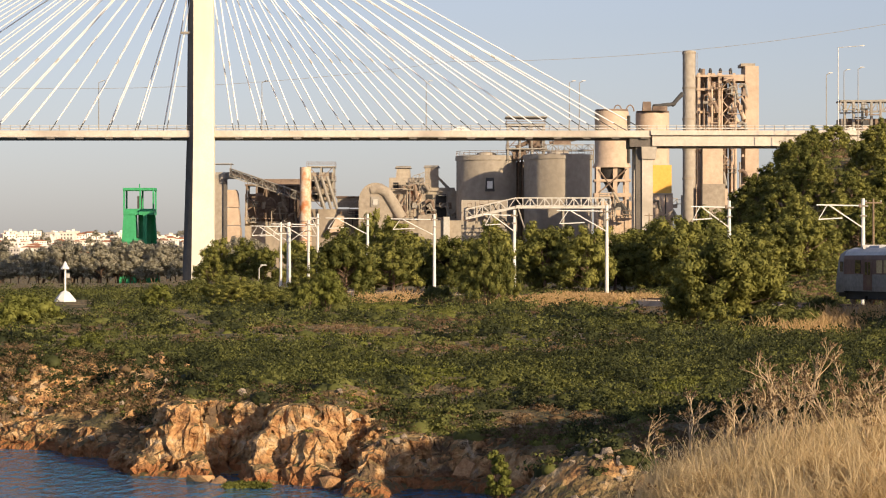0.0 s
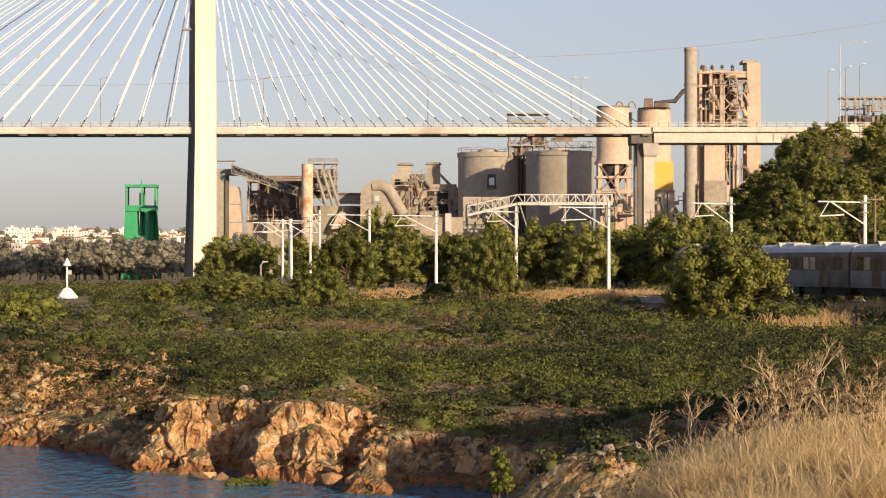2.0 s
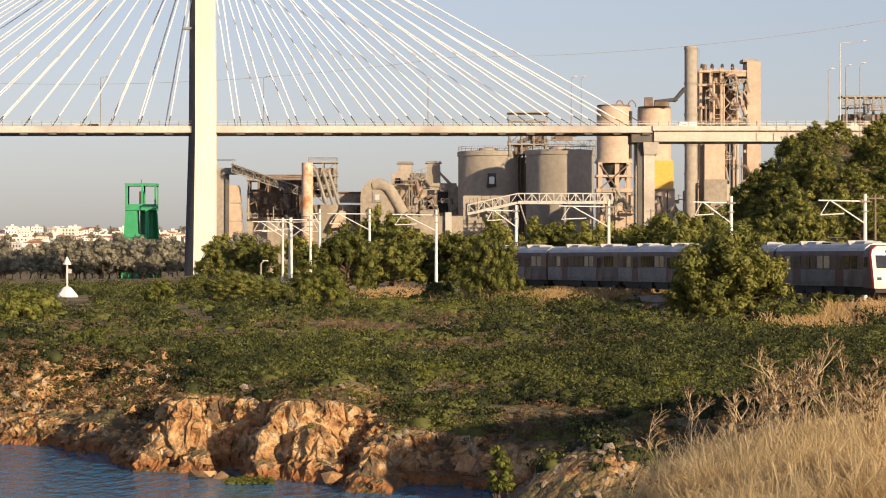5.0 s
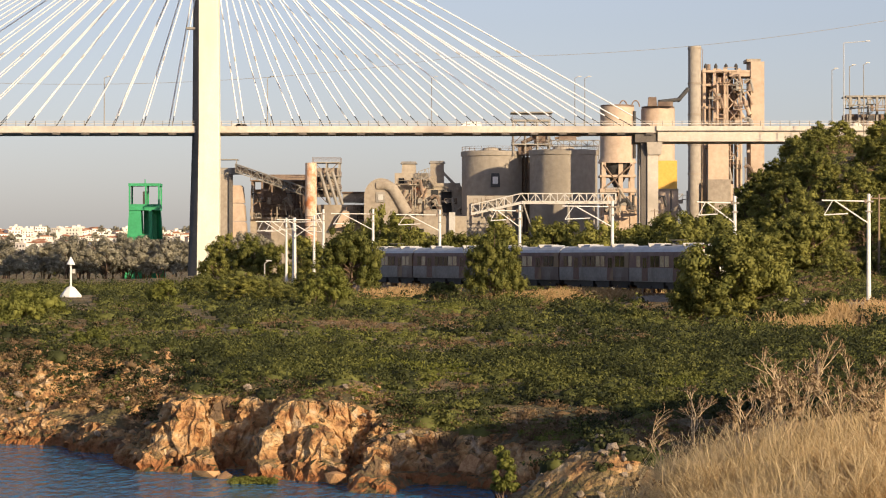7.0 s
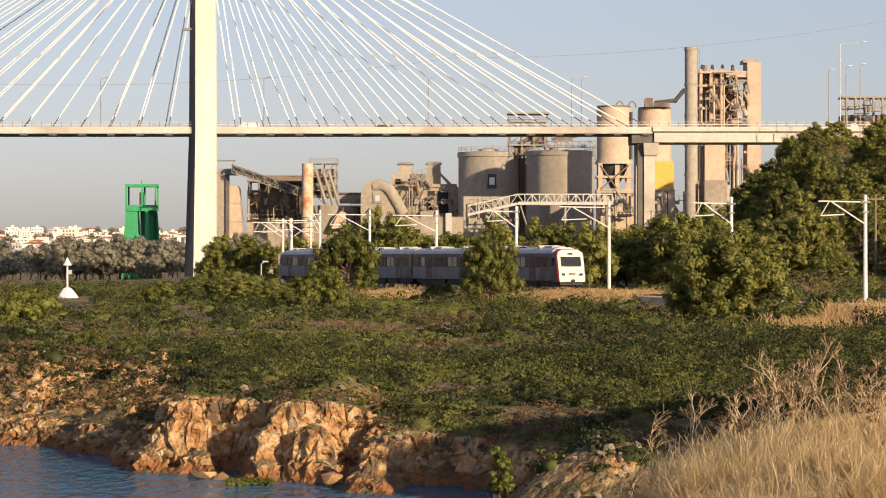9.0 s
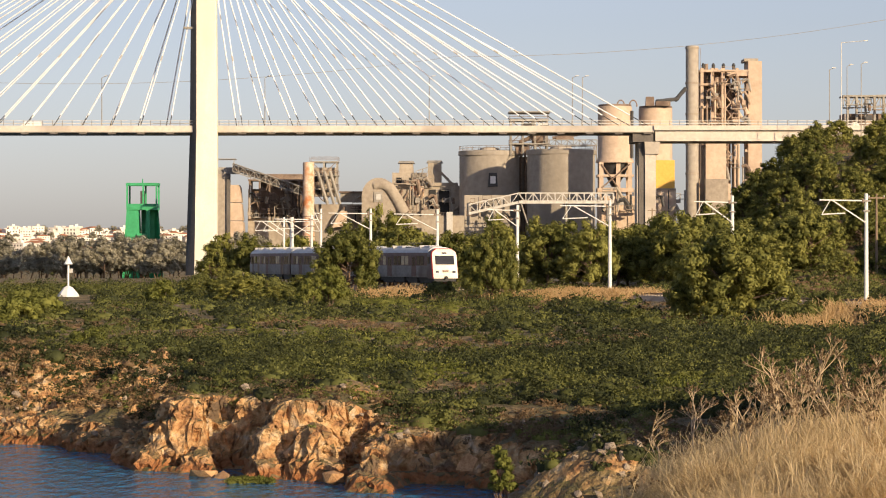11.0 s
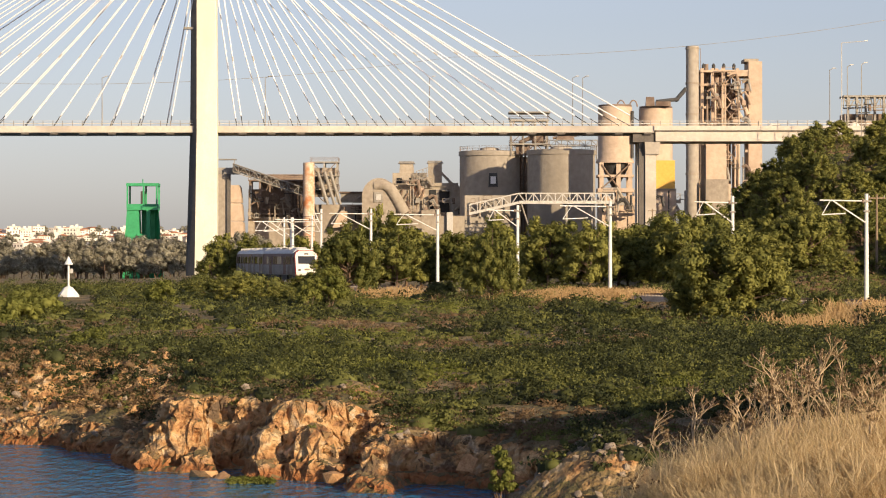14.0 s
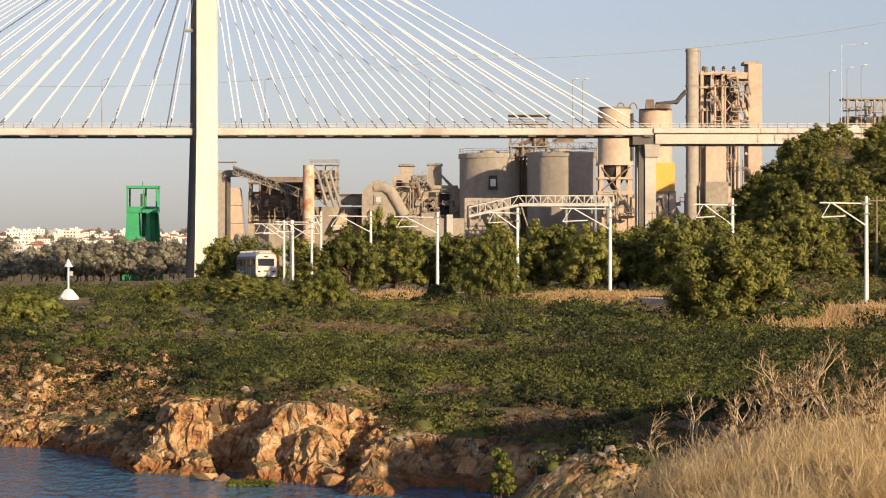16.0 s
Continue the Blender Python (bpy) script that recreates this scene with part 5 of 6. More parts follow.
def tree(name, label, category, h, rx, mat, clumps=70, per=60, leaf=0.16, trunk=0.16, base=0.28):
    """A tapered trunk with limbs and a clumped crown, standing at the origin."""
    t = thing(name, label, category)
    v, way, cores, c = crown_cards(clumps, per, rx, h * (1 - base) * 0.62, h * (base + 0.32), leaf)
    wood = Shape()
    p = Vector((0, 0, -0.6))
    lean = Vector((rng.uniform(-0.2, 0.2), rng.uniform(-0.2, 0.2), 1)) * (h * 0.75 / 5)
    for k in range(5):
        q = p + lean + Vector((rng.uniform(-0.1, 0.1), rng.uniform(-0.1, 0.1), 0))
        wood.tube(p, q, trunk * (1 - k * 0.17), trunk * (0.83 - k * 0.17), 7, caps=False)
        p = q
    for k in range(0, clumps, 5):
        e = Vector(c[k])
        s = Vector((0, 0, max(h * base * 0.8, e.z * 0.6)))
        wood.tube(s, e, trunk * 0.28, trunk * 0.08, 4, caps=False)
    part("trunk", wood, BARK, t)
    crown = new("crown", card_mesh("crown", v, mat, way, cores))
    crown.parent = t
    return t


PINES = [tree("pine_tree", "young bushy green pine tree with a rounded crown", "tree", 6.0, 2.3, PINE_LEAF, 90, 64, 0.15, base=0.07) for k in range(4)]
WIDE = [tree("pine_tree", "broad low pine with dense green crown beside the track", "tree", 5.2, 2.9, PINE_LEAF, 150, 110, 0.115, base=0.03) for k in range(2)]
GREYS = [tree("eucalyptus_tree", "tall dusky grey-green tree with an open crown on the shore", "tree", 9.0, 2.6, HAZED_OLIVE_LEAF, 48, 60, 0.25, 0.2, 0.2) for k in range(3)]
used = set()


def plant(kinds, k, x, y, s, turn, sz=1.0, sink=0.15):
    """First use moves the model itself into place, later ones copy it."""
    src = kinds[k % len(kinds)]
    z = float(ground_z(np.array([x]), np.array([y]))[0]) - sink
    m = pose(x, y, z, 0, 0, turn) @ Matrix.Diagonal((s, s, s * sz, 1))
    if src.name not in used:
        used.add(src.name)
        src.matrix_basis = m
        return src
    ob = copy_thing(src, m)
    ob.matrix_basis = m
    return ob


# trees close to the track: x, y, crown scale, height scale
for k, (x, y, s, sz) in enumerate((
        (20.24, 200, 1.38, 1.02), (4.0, 238, 0.86, 1.45), (-9.22, 268, 1.12, 1.2),
        (-12.0, 262, 0.8, 0.68), (-10.44, 256, 0.62, 0.7), (18.9, 202, 0.95, 0.9), (21.2, 201, 0.85, 0.9), (-20.11, 252, 0.62, 0.72), (-17.66, 246, 0.7, 0.75), (-15.07, 240, 0.66, 0.62), (-12.8, 238, 0.55, 0.6), (-22.74, 262, 0.5, 0.6), (23.08, 192, 0.45, 0.62), (24.55, 190, 0.4, 0.5))):
    plant(WIDE, k, x, y, s, 71 * k, sz)
# belt of pines behind the track
for k, (x, yy, s) in enumerate((
        (-30.72, 400, 1.05), (-27.18, 395, 1.0), (-31.49, 385, .8), (-24.49, 390, .9), (-6.2, 330, 1.35), (-5.34, 318, 1.0), (-2.9, 330, 1.0), (1.04, 325, 1.0), (3.56, 318, 1.0), (6.18, 322, 1.1), (9.29, 318, .8),
        (11.53, 310, 1.1), (13.79, 312, 1.15), (15.62, 305, 1.05), (19.46, 318, 1.2), (22.28, 322, 1.2), (24.32, 315, 1.2), (21.52, 330, 1.15), (24.52, 335, 1.2), (25.79, 310, 1.25), (27.06, 300, 1.2), (29.51, 310, 1.2), (-1.68, 350, 1.1), (-9.38, 350, .9), (-9.27, 322, .9), (-12.95, 352, 1.0), (-16.35, 365, 1.0), (-19.3, 380, 1.0), (6.62, 345, 1.1), (11.45, 345, 1.1), (2.48, 345, 1.0), (-4.42, 345, 1.2), (18.22, 330, 1.2))):
    plant(PINES, k, x, yy, s * 1.22, 53 * k, rng.uniform(0.85, 1.1))
for k, (x, yy, s, sz) in enumerate(((-7.6, 335, 1.0, 1.85), (-5.9, 333, 0.95, 1.6), (-9.0, 340, 0.8, 1.55))):
    plant(PINES, k, x, yy, s, 67 * k, sz)
# pines over the hill
n = 0
for k in range(900):
    y = rng.uniform(262, 560)
    x = rng.uniform(0.066 * y, 0.185 * y)
    z = float(ground_z(np.array([x]), np.array([y]))[0])
    if y < 285 or (z < 6.2 and y < 320):
        continue
    bare = fbm(np.array([x / 22]), np.array([y / 40]), 3, 77)[0]
    if bare > 0.17 or (x > 0.137 * y and y > 400 and rng.random() < 0.75):
        continue
    plant(PINES, n + int(rng.integers(4)), x, y, 0.6 + 0.65 * rng.random() ** 1.3, rng.uniform(0, 360), rng.uniform(0.7, 1.1))
    n += 1
    if n > 170:
        break
# dusky trees along the far shore
for k in range(88):
    y = rng.uniform(655, 735)
    x = y * (rng.uniform(-0.161, -0.063) if k < 95 else rng.uniform(-0.117, -0.097))
    plant(GREYS, k, x, y, rng.uniform(0.75, 1.35), rng.uniform(0, 360), rng.uniform(0.85, 1.1), 0.3)


def scrub(name, label, points, sizes, mat, per, leaf, category="shrubs", flat=0.75, lumps=9):
    """Low bushes joined into one spread."""
    pts, sz = np.asarray(points), np.asarray(sizes)
    # each bush is a mound of small leafy lumps
    u = ball(len(pts) * lumps)
    u[:, 2] = np.abs(u[:, 2])
    own = np.repeat(np.arange(len(pts)), lumps)
    reach = sz * rng.uniform(0.8, 1.35, len(sz))
    centre = pts[own] + u * (reach[own] * rng.uniform(0.25, 0.95, len(own)))[:, None] * np.array([1.15, 1.0, flat])
    lr = sz[own] * rng.uniform(0.20, 0.44, len(own))
    k = max(6, per // lumps)
    rep = np.repeat(np.arange(len(own)), k)
    d = ball(len(rep))
    d[:, 2] = np.abs(d[:, 2]) * 0.8 + 0.2 * d[:, 2]
    pos = centre[rep] + d * (lr[rep] * rng.uniform(0.72, 1.18, len(rep)))[:, None] * np.array([1.2, 1.0, 0.85])
    nor = d + rng.normal(0, 0.45, d.shape)
    nor /= np.linalg.norm(nor, axis=1, keepdims=True)
    way = 0.75 * d + 0.3 * u[rep // k] + 0.3 * nor
    way /= np.linalg.norm(way, axis=1, keepdims=True)
    v = cards(pos, nor, leaf * (0.7 + 0.3 * rng.random(len(rep))), 0.6)
    fill = 0.55 if lumps > 6 else 0.36
    cores = (pts, np.stack([reach * fill, reach * fill * 0.9, sz * fill * 0.9 * flat], 1))
    return tagged(new(name, card_mesh(name, v, mat, way, cores)), label, category, kind="stuff")


def scatter(n, x_of, y0, y1, keep):
    y = y0 + (y1 - y0) * rng.random(n) ** 0.9
    a, b = x_of
    x = y * (a + (b - a) * rng.random(n))
    k = keep(x, y)
    x, y = x[k], y[k]
    return x, y, ground_z(x, y)


def track_gap(x, y):
    d = np.full(x.shape, 1e9)
    for tx, ty in LINE[::6]:
        d = np.minimum(d, (x - tx) ** 2 + (y - ty) ** 2)
    return np.sqrt(d)


def slope(x, y):
    e = 0.4
    return np.hypot(ground_z(x + e, y) - ground_z(x - e, y), ground_z(x, y + e) - ground_z(x, y - e)) / (2 * e)


def on_top(x, y):
    path = np.abs((x + 15.8) * 0.990 + (y - 191) * 0.1426) < 1.2 + 0.5 * fbm(x / 2, y / 3, 2, 88)
    path &= (y > 188) & (y < 243)
    mark = (np.abs(x / y + 0.133) < 0.011) & (y > 222) & (y < 266)
    bank = (x > -11) & (x < 0) & (y > 246)
    return ~path & ~mark & ~bank & (ground_z(x, y) > 1.7 + 0.65 * smooth(1, -3, x)) & (slope(x, y) < 0.75) & (track_gap(x, y) > 4.2)


bx, by, bz = scatter(5600, (-0.18, 0.18), 120, 330, on_top)
nx_, ny_, nz_ = scatter(4300, (-0.18, 0.18), 86, 150, on_top)
bx, by, bz = np.concatenate([bx, nx_]), np.concatenate([by, ny_]), np.concatenate([bz, nz_])
patch = fbm(bx / 9, by / 16, 3, 91)
green = patch < 0.10
light = (fbm(bx / 5, by / 7, 2, 95) > 0.14) & green
sz = (0.42 + 0.95 * rng.random(len(bx)) ** 1.6) * np.clip(by / 170, 0.72, 1.35)
g = green & ~light
spots = np.stack([bx, by, bz - 0.05], 1)
close = by < 165
dark = fbm(bx / 2.0, by / 4.5, 2, 121) + rng.normal(0, 0.05, len(bx)) < -0.01 + 0.09 * smooth(0, 9, bx) * smooth(185, 150, by)
for leafage, name, what in ((dark, "dark_scrub", "dark green"), (~dark, "green_scrub", "olive green")):
    mat_ = DARK_SCRUB if name == "dark_scrub" else SCRUB_LEAF
    scrub(name, "low " + what + " maquis bushes over the near headland", spots[g & close & leafage], sz[g & close & leafage], mat_, 117, 0.078, flat=0.95)
    scrub(name, "low " + what + " maquis bushes towards the railway", spots[g & ~close & leafage], sz[g & ~close & leafage] * 0.85, mat_, 90, 0.11, flat=0.95)
scrub("light_scrub", "yellow-green tufts of low scrub", spots[light], sz[light] * 0.7, YELLOW_LEAF, 90, 0.07)
br_ = ~green
scrub("dry_scrub", "brown dry scrub and withered herbs", spots[br_], sz[br_] * 0.6, BROWN_LEAF, 80, 0.06)
# hillside beyond the track
hx, hy, hz = scatter(1900, (0.07, 0.19), 222, 570, lambda x, y: (track_gap(x, y) > 4.5) & (x > np.interp(y, LINE[:, 1], LINE[:, 0])))
hsz = rng.uniform(0.7, 1.7, len(hx))
third = rng.random(len(hx))
hs = np.stack([hx, hy, hz - 0.1], 1)
scrub("hillside_scrub", "dark green shrubs on the hillside above the railway", hs[third < 0.6], hsz[third < 0.6], SCRUB_LEAF, 120, 0.13, flat=1.0)
scrub("hillside_dry_scrub", "brown and straw-coloured shrubs on the hillside above the railway", hs[third >= 0.6], hsz[third >= 0.6] * 0.8, BROWN_LEAF, 110, 0.12, flat=0.9)
# matted dry growth over the brink of the cliff
ex, ey, ez = scatter(9000, (-0.18, 0.10), 100, 150, lambda x, y: (slope(x, y) < 1.3) & (ground_z(x, y) > 1.9) & (to_coast(x, y) < 4.2))
es = rng.uniform(0.2, 0.55, len(ex))
ek = rng.random(len(ex)) < 0.5
esp = np.stack([ex, ey, ez - 0.05], 1)
scrub("brink_scrub", "grey-brown matted growth along the brink of the cliff", esp[ek], es[ek], BROWN_LEAF, 45, 0.05, lumps=5)
scrub("brink_green_scrub", "dark green cushions along the brink of the cliff", esp[~ek], es[~ek], SCRUB_LEAF, 45, 0.055, lumps=5)
# dusky growth over the gullied slope
wx, wy, wz = scatter(15000, (-0.18, -0.085), 118, 160, lambda x, y: (ground_z(x, y) > 1.5 + 2.2 * fbm(x / 1.7, y / 1.7, 2, 131)) & (x < -11.8) & (to_coast(x, y) < 11))
ws = rng.uniform(0.14, 0.42, len(wx))
wk = fbm(wx / 2.5, wy / 4, 2, 133) + rng.normal(0, 0.08, len(wx))
wp = np.stack([wx, wy, wz - 0.04], 1)
scrub("slope_dry_scrub", "grey-brown dry cushions over the gullied slope", wp[wk > 0.04], ws[wk > 0.04], BROWN_LEAF, 40, 0.055, lumps=5)
scrub("slope_dark_scrub", "dark green cushions over the gullied slope", wp[wk <= 0.04], ws[wk <= 0.04], DARK_SCRUB, 40, 0.055, lumps=5)
# shrubs clinging to the cliff
cx_, cy_, cz_ = scatter(7000, (-0.18, 0.10), 96, 150, lambda x, y: (ground_z(x, y) > 0.8) & (slope(x, y) > 0.35) & (fbm(x / 1.4, y / 1.4, 2, 97) > 0.06))
scrub("cliff_scrub", "straggling dusty shrubs on the clay cliff", np.stack([cx_ - 0.1, cy_ - 0.25, cz_ + 0.1], 1), rng.uniform(0.12, 0.38, len(cx_)), BROWN_LEAF, 40, 0.05, lumps=5)
# larger bushes that stand out
for k, (x, d, w, h) in enumerate(((-18.87, 150, 1.0, 1.3), (-29.68, 205, 2.2, 1.9), (-30.56, 200, 1.8, 1.5), (-22.95, 230, 1.2, 2.3), (1.9, 92.5, .42, 2.0), (-19.07, 262, 2.4, 2.0), (-24.3, 280, 1.8, 1.7), (-16.2, 258, 2.0, 1.6), (-12.67, 240, 1.6, 1.2), (17.36, 165, .6, .9), (-9.0, 232, 1.6, 1.6), (-0.2, 255, 1.2, 1.0), (7.2, 50, .36, 1.45), (13.56, 196, 1.2, 0.8), (24.17, 190, 1.4, 1.3), (22.89, 192, 1.6, 1.2), (26.5, 196, 1.3, 0.9), (-9.21, 228, 1.3, 3.1), (-10.8, 226, 1.0, 2.2), (-0.69, 246, .9, 1.5), (0.29, 244, .7, 1.3))):
    z = float(ground_z(np.array([x]), np.array([d]))[0])
    b = thing("bush", "bushy yellow-green shrub on the headland" if k in (0, 1, 2, 3, 4, 9, 12, 17, 18) else "rounded dark green shrub on the headland", "bush", pose(x, d, z - 0.1))
    v, way, cores, c = crown_cards(38, 90, w * 0.95, h * 0.6, h * 0.5, 0.02 if d < 60 else 0.07 if d < 180 else 0.12)
    cr_ = new("foliage", card_mesh("foliage", v, YELLOW_LEAF if k in (0, 1, 2, 3, 4, 9, 12, 17, 18) else SCRUB_LEAF, way, cores))
    cr_.parent = b
    st = Shape()
    for q in c[::4]:
        st.tube((0, 0, -0.2), tuple(q), 0.035, 0.012, 4, caps=False)
    part("stems", st, BARK, b)


# ---------------- dry grass ----------------
def grass(name, label, x, y, h, width, mat, bend=0.85):
    n = len(x)
    z = ground_z(x, y)
    a = rng.uniform(0, 2 * math.pi, n)
    lean = rng.uniform(0.1, 1.0, n) * h * bend
    tx, ty = np.cos(a), np.sin(a)
    wx, wy = np.cos(rng.uniform(-0.5, 0.5, n)), np.sin(rng.uniform(-0.5, 0.5, n))
    w = width * rng.uniform(0.6, 1.3, n)
    base = np.stack([x, y, z - 0.03], 1)
    curl = rng.normal(0, 0.22, (n, 2)) * h[:, None]
    mid = base + np.stack([tx * lean * 0.35 + curl[:, 0], ty * lean * 0.35 + curl[:, 1], h * rng.uniform(0.4, 0.75, n)], 1)
    tip = base + np.stack([tx * lean, ty * lean, h], 1)
    wv = np.stack([wx * w, wy * w, 0 * w], 1)
    v = np.concatenate([np.stack([base - wv, base + wv, mid + wv * 0.8, mid - wv * 0.8], 1).reshape(-1, 3),
                        np.stack([mid - wv * 0.8, mid + wv * 0.8, tip + wv * 0.5, tip - wv * 0.5], 1).reshape(-1, 3)])
    return tagged(new(name, card_mesh(name, v, mat)), label, "dry grass", kind="stuff")


gx_ = rng.uniform(0.8, 9.5, 210000)
gy_ = rng.uniform(33, 51, 210000)
gk = (gx_ > 0.058 * gy_) & (gx_ < 0.172 * gy_)
gx_, gy_ = gx_[gk], gy_[gk]
tuft = np.clip(fbm(gx_ / 0.55, gy_ / 0.9, 3, 99) + 0.3, 0, 1)
gh = rng.uniform(0.06, 0.32, len(gx_)) * (0.4 + 1.7 * tuft)
pale = fbm(gx_ / 1.2, gy_ / 2.5, 3, 109) + rng.normal(0, 0.1, len(gx_)) + 0.10 * (5.2 - gx_) > 0
grass("dry_grass", "pale straw-coloured dry grass on the near slope", gx_[pale], gy_[pale], gh[pale], 0.0032, STRAW, 2.0)
grass("tan_grass", "reddish tan dry grass on the near slope", gx_[~pale], gy_[~pale], gh[~pale], 0.0032, REED, 2.0)
sx_, sy_ = gx_[:2600], gy_[:2600]
grass("dry_stalks", "taller seed stalks standing in the straw grass", sx_, sy_, rng.uniform(0.3, 0.75, len(sx_)), 0.0045, STRAW, 0.6)

hx_, hy_ = gx_[-26000:], gy_[-26000:]
hp_ = np.stack([hx_, hy_, ground_z(hx_, hy_) + gh[-26000:] * rng.uniform(0.6, 1.1, 26000)], 1)
tagged(new("seed_heads", card_mesh("seed_heads", cards(hp_, ball(26000), 0.011, 0.6), STRAW)), "loose pale seed heads over the dry grass", "dry grass", kind="stuff")

tx_, ty_, th_ = [], [], []
for x, d, wide, n in ((10.98, 243, 130, 9000), (15.17, 240, 60, 2500), (26.92, 188, 90, 1300), (24.17, 190, 60, 500), (-4.4, 262, 70, 700), (-6.5, 262, 50, 400), (-15.2, 250, 25, 60)):
    tx_.append(x + rng.normal(0, wide * 0.026, n))
    ty_.append(d + rng.normal(0, 2.5, n))
    th_.append(rng.uniform(0.2, 1.0, n) * (0.6 + 1.0 * np.clip(fbm(tx_[-1] / 1.1, ty_[-1] / 2, 2, 141) + 0.4, 0, 1)))
grass("trackside_grass", "orange-brown dry reeds and grass beside the railway", np.concatenate(tx_), np.concatenate(ty_), np.concatenate(th_), 0.03, REED)


def dead_plant(h, seed, spreading=0.5):
    """Leafless branching weed with small seed heads, at the origin."""
    r = random.Random(seed)
    stem, heads = Shape(), Shape()

    def grow(p, way, length, rad, depth):
        q = p + way * length
        stem.tube(p, q, rad, rad * 0.75, 4, caps=False)
        if depth == 0:
            heads.tube(q, q + way * 0.035, 0.014, 0.007, 5)
            return
        for k in range(r.randint(2, 3)):
            w = (way + Vector((r.uniform(-1, 1), r.uniform(-1, 1), r.uniform(-0.25, 0.45))) * spreading * 1.7).normalized()
            grow(p.lerp(q, r.uniform(0.55, 1.0)), w, length * r.uniform(0.45, 0.78), rad * 0.72, depth - 1)

    grow(Vector((0, 0, -0.1)), Vector((r.uniform(-0.1, 0.1), 0, 1)).normalized(), h * 0.44, 0.015, 5)
    t = thing("dead_thistle", "leafless dry thistle stalk swaying above the straw grass", "dead plant", None, "dead thistles")
    part("stalk", stem, DEAD_STEM, t)
    tagged(part("seed_head", heads, BROWN_LEAF, t), kind="stuff")
    return t


WEEDS = []
for k, (x, d, h, sp) in enumerate(((3.35, 44, 1.5, .55), (3.88, 44, 1.6, .45), (4.8, 44, 1.55, .5), (5.08, 43, 1.5, .5), (5.51, 43, 2.2, .26), (4.55, 45, 1.1, .6), (6.16, 43, 1.3, .35), (5.05, 45, 1.4, .45), (5.42, 44, 1.4, .5), (6.39, 42, 1.3, .4), (5.95, 44, 1.4, .5), (5.71, 41, 1.3, .35), (2.98, 43, .9, .6), (4.42, 42, 1.2, .4), *((rng.uniform(4.4, 6.6), rng.uniform(40, 44.5), rng.uniform(0.8, 1.35), rng.uniform(.35, .6)) for _ in range(14)))):
    w = dead_plant(h, 40 + k, sp)
    w.matrix_basis = pose(x, d, float(ground_z(np.array([x]), np.array([d]))[0]))
    WEEDS.append(w)

# ---------------- rocks on the cliff ----------------
def rock_mesh(seed):
    r = random.Random(seed)
    bm = bmesh.new()
    bmesh.ops.create_icosphere(bm, subdivisions=1, radius=1)
    for v in bm.verts:
        v.co *= 0.85 + 0.9 * noise.noise(v.co * 1.7 + Vector((seed, 0, 0)))
        v.co.z *= 0.7
    me = bpy.data.meshes.new("boulder")
    bm.to_mesh(me)
    bm.free()
    me.materials.append(ROCK)
    return me


rocks = [rock_mesh(s) for s in (1, 5, 9, 13)]
rx_, ry_, rz_ = scatter(2600, (-0.17, 0.09), 97, 140, lambda x, y: (ground_z(x, y) > 0.2) & (slope(x, y) > 0.35) & (fbm(x / 2.5, y / 2.5, 2, 103) > 0.02))
for k in range(min(110, len(rx_))):
    ob = new("boulder", rocks[k % 4])
    s = rng.uniform(0.07, 0.24)
    ob.matrix_basis = pose(rx_[k], ry_[k] - 0.2, rz_[k] + s * 0.05, rng.uniform(0, 40), rng.uniform(0, 40), rng.uniform(0, 360)) @ Matrix.Diagonal((s, s * rng.uniform(0.7, 1.3), s, 1))
    tagged(ob, "pale weathered limestone block on the clay slope", "rock", "boulders on the cliff")

crumbs = []
for m in (3, 7, 11):
    me = rock_mesh(m)
    me.materials.clear()
    me.materials.append(CLAY_ROCK)
    crumbs.append(me)
for k in range(110, min(330, len(rx_))):
    ob = new("clay_block", crumbs[k % 3])
    s = rng.uniform(0.06, 0.22)
    ob.matrix_basis = pose(rx_[k], ry_[k] - 0.2, rz_[k] + s * 0.1, rng.uniform(0, 60), rng.uniform(0, 60), rng.uniform(0, 360)) @ Matrix.Diagonal((s, s * rng.uniform(0.7, 1.3), s, 1))
    tagged(ob, "orange clay block sticking out of the cliff", "rock", "clay blocks on the cliff")
qx, qy = rng.uniform(2.4, 7.0, 90), rng.uniform(87, 96, 90)
for k in range(90):
    s = rng.uniform(0.08, 0.26)
    ob = new("boulder", rocks[k % 4])
    ob.matrix_basis = pose(qx[k], qy[k], float(ground_z(qx[k:k + 1], qy[k:k + 1])[0]) + s * 0.2, rng.uniform(0, 40), rng.uniform(0, 40), rng.uniform(0, 360)) @ Matrix.Diagonal((s, s * rng.uniform(0.7, 1.3), s, 1))
    tagged(ob, "pale limestone rubble on the low ridge", "rock", "rubble on the ridge")
for x, y, z, sx, sy, sz_ in ((-9.5, 112.2, 0.12, 0.75, 0.6, 0.5), (-8.7, 111.4, 0.05, 0.45, 0.4, 0.3), (-4.2, 107.6, 0.3, 0.5, 0.5, 0.6), (0.9, 106.6, 0.9, 0.6, 0.5, 0.6)):
    me = rock_mesh(21 + int(abs(x) * 3))
    me.materials.clear()
    me.materials.append(CLAY_ROCK)
    ob = new("shore_rock", me)
    ob.matrix_basis = pose(x, y, z, 0, 0, x * 40) @ Matrix.Diagonal((sx, sy, sz_, 1))
    tagged(ob, "fallen block of orange clay at the water's edge", "rock", "fallen clay blocks")
wx_, wy_ = rng.uniform(-8.3, -6.6, 160), rng.uniform(108.6, 110.4, 160)
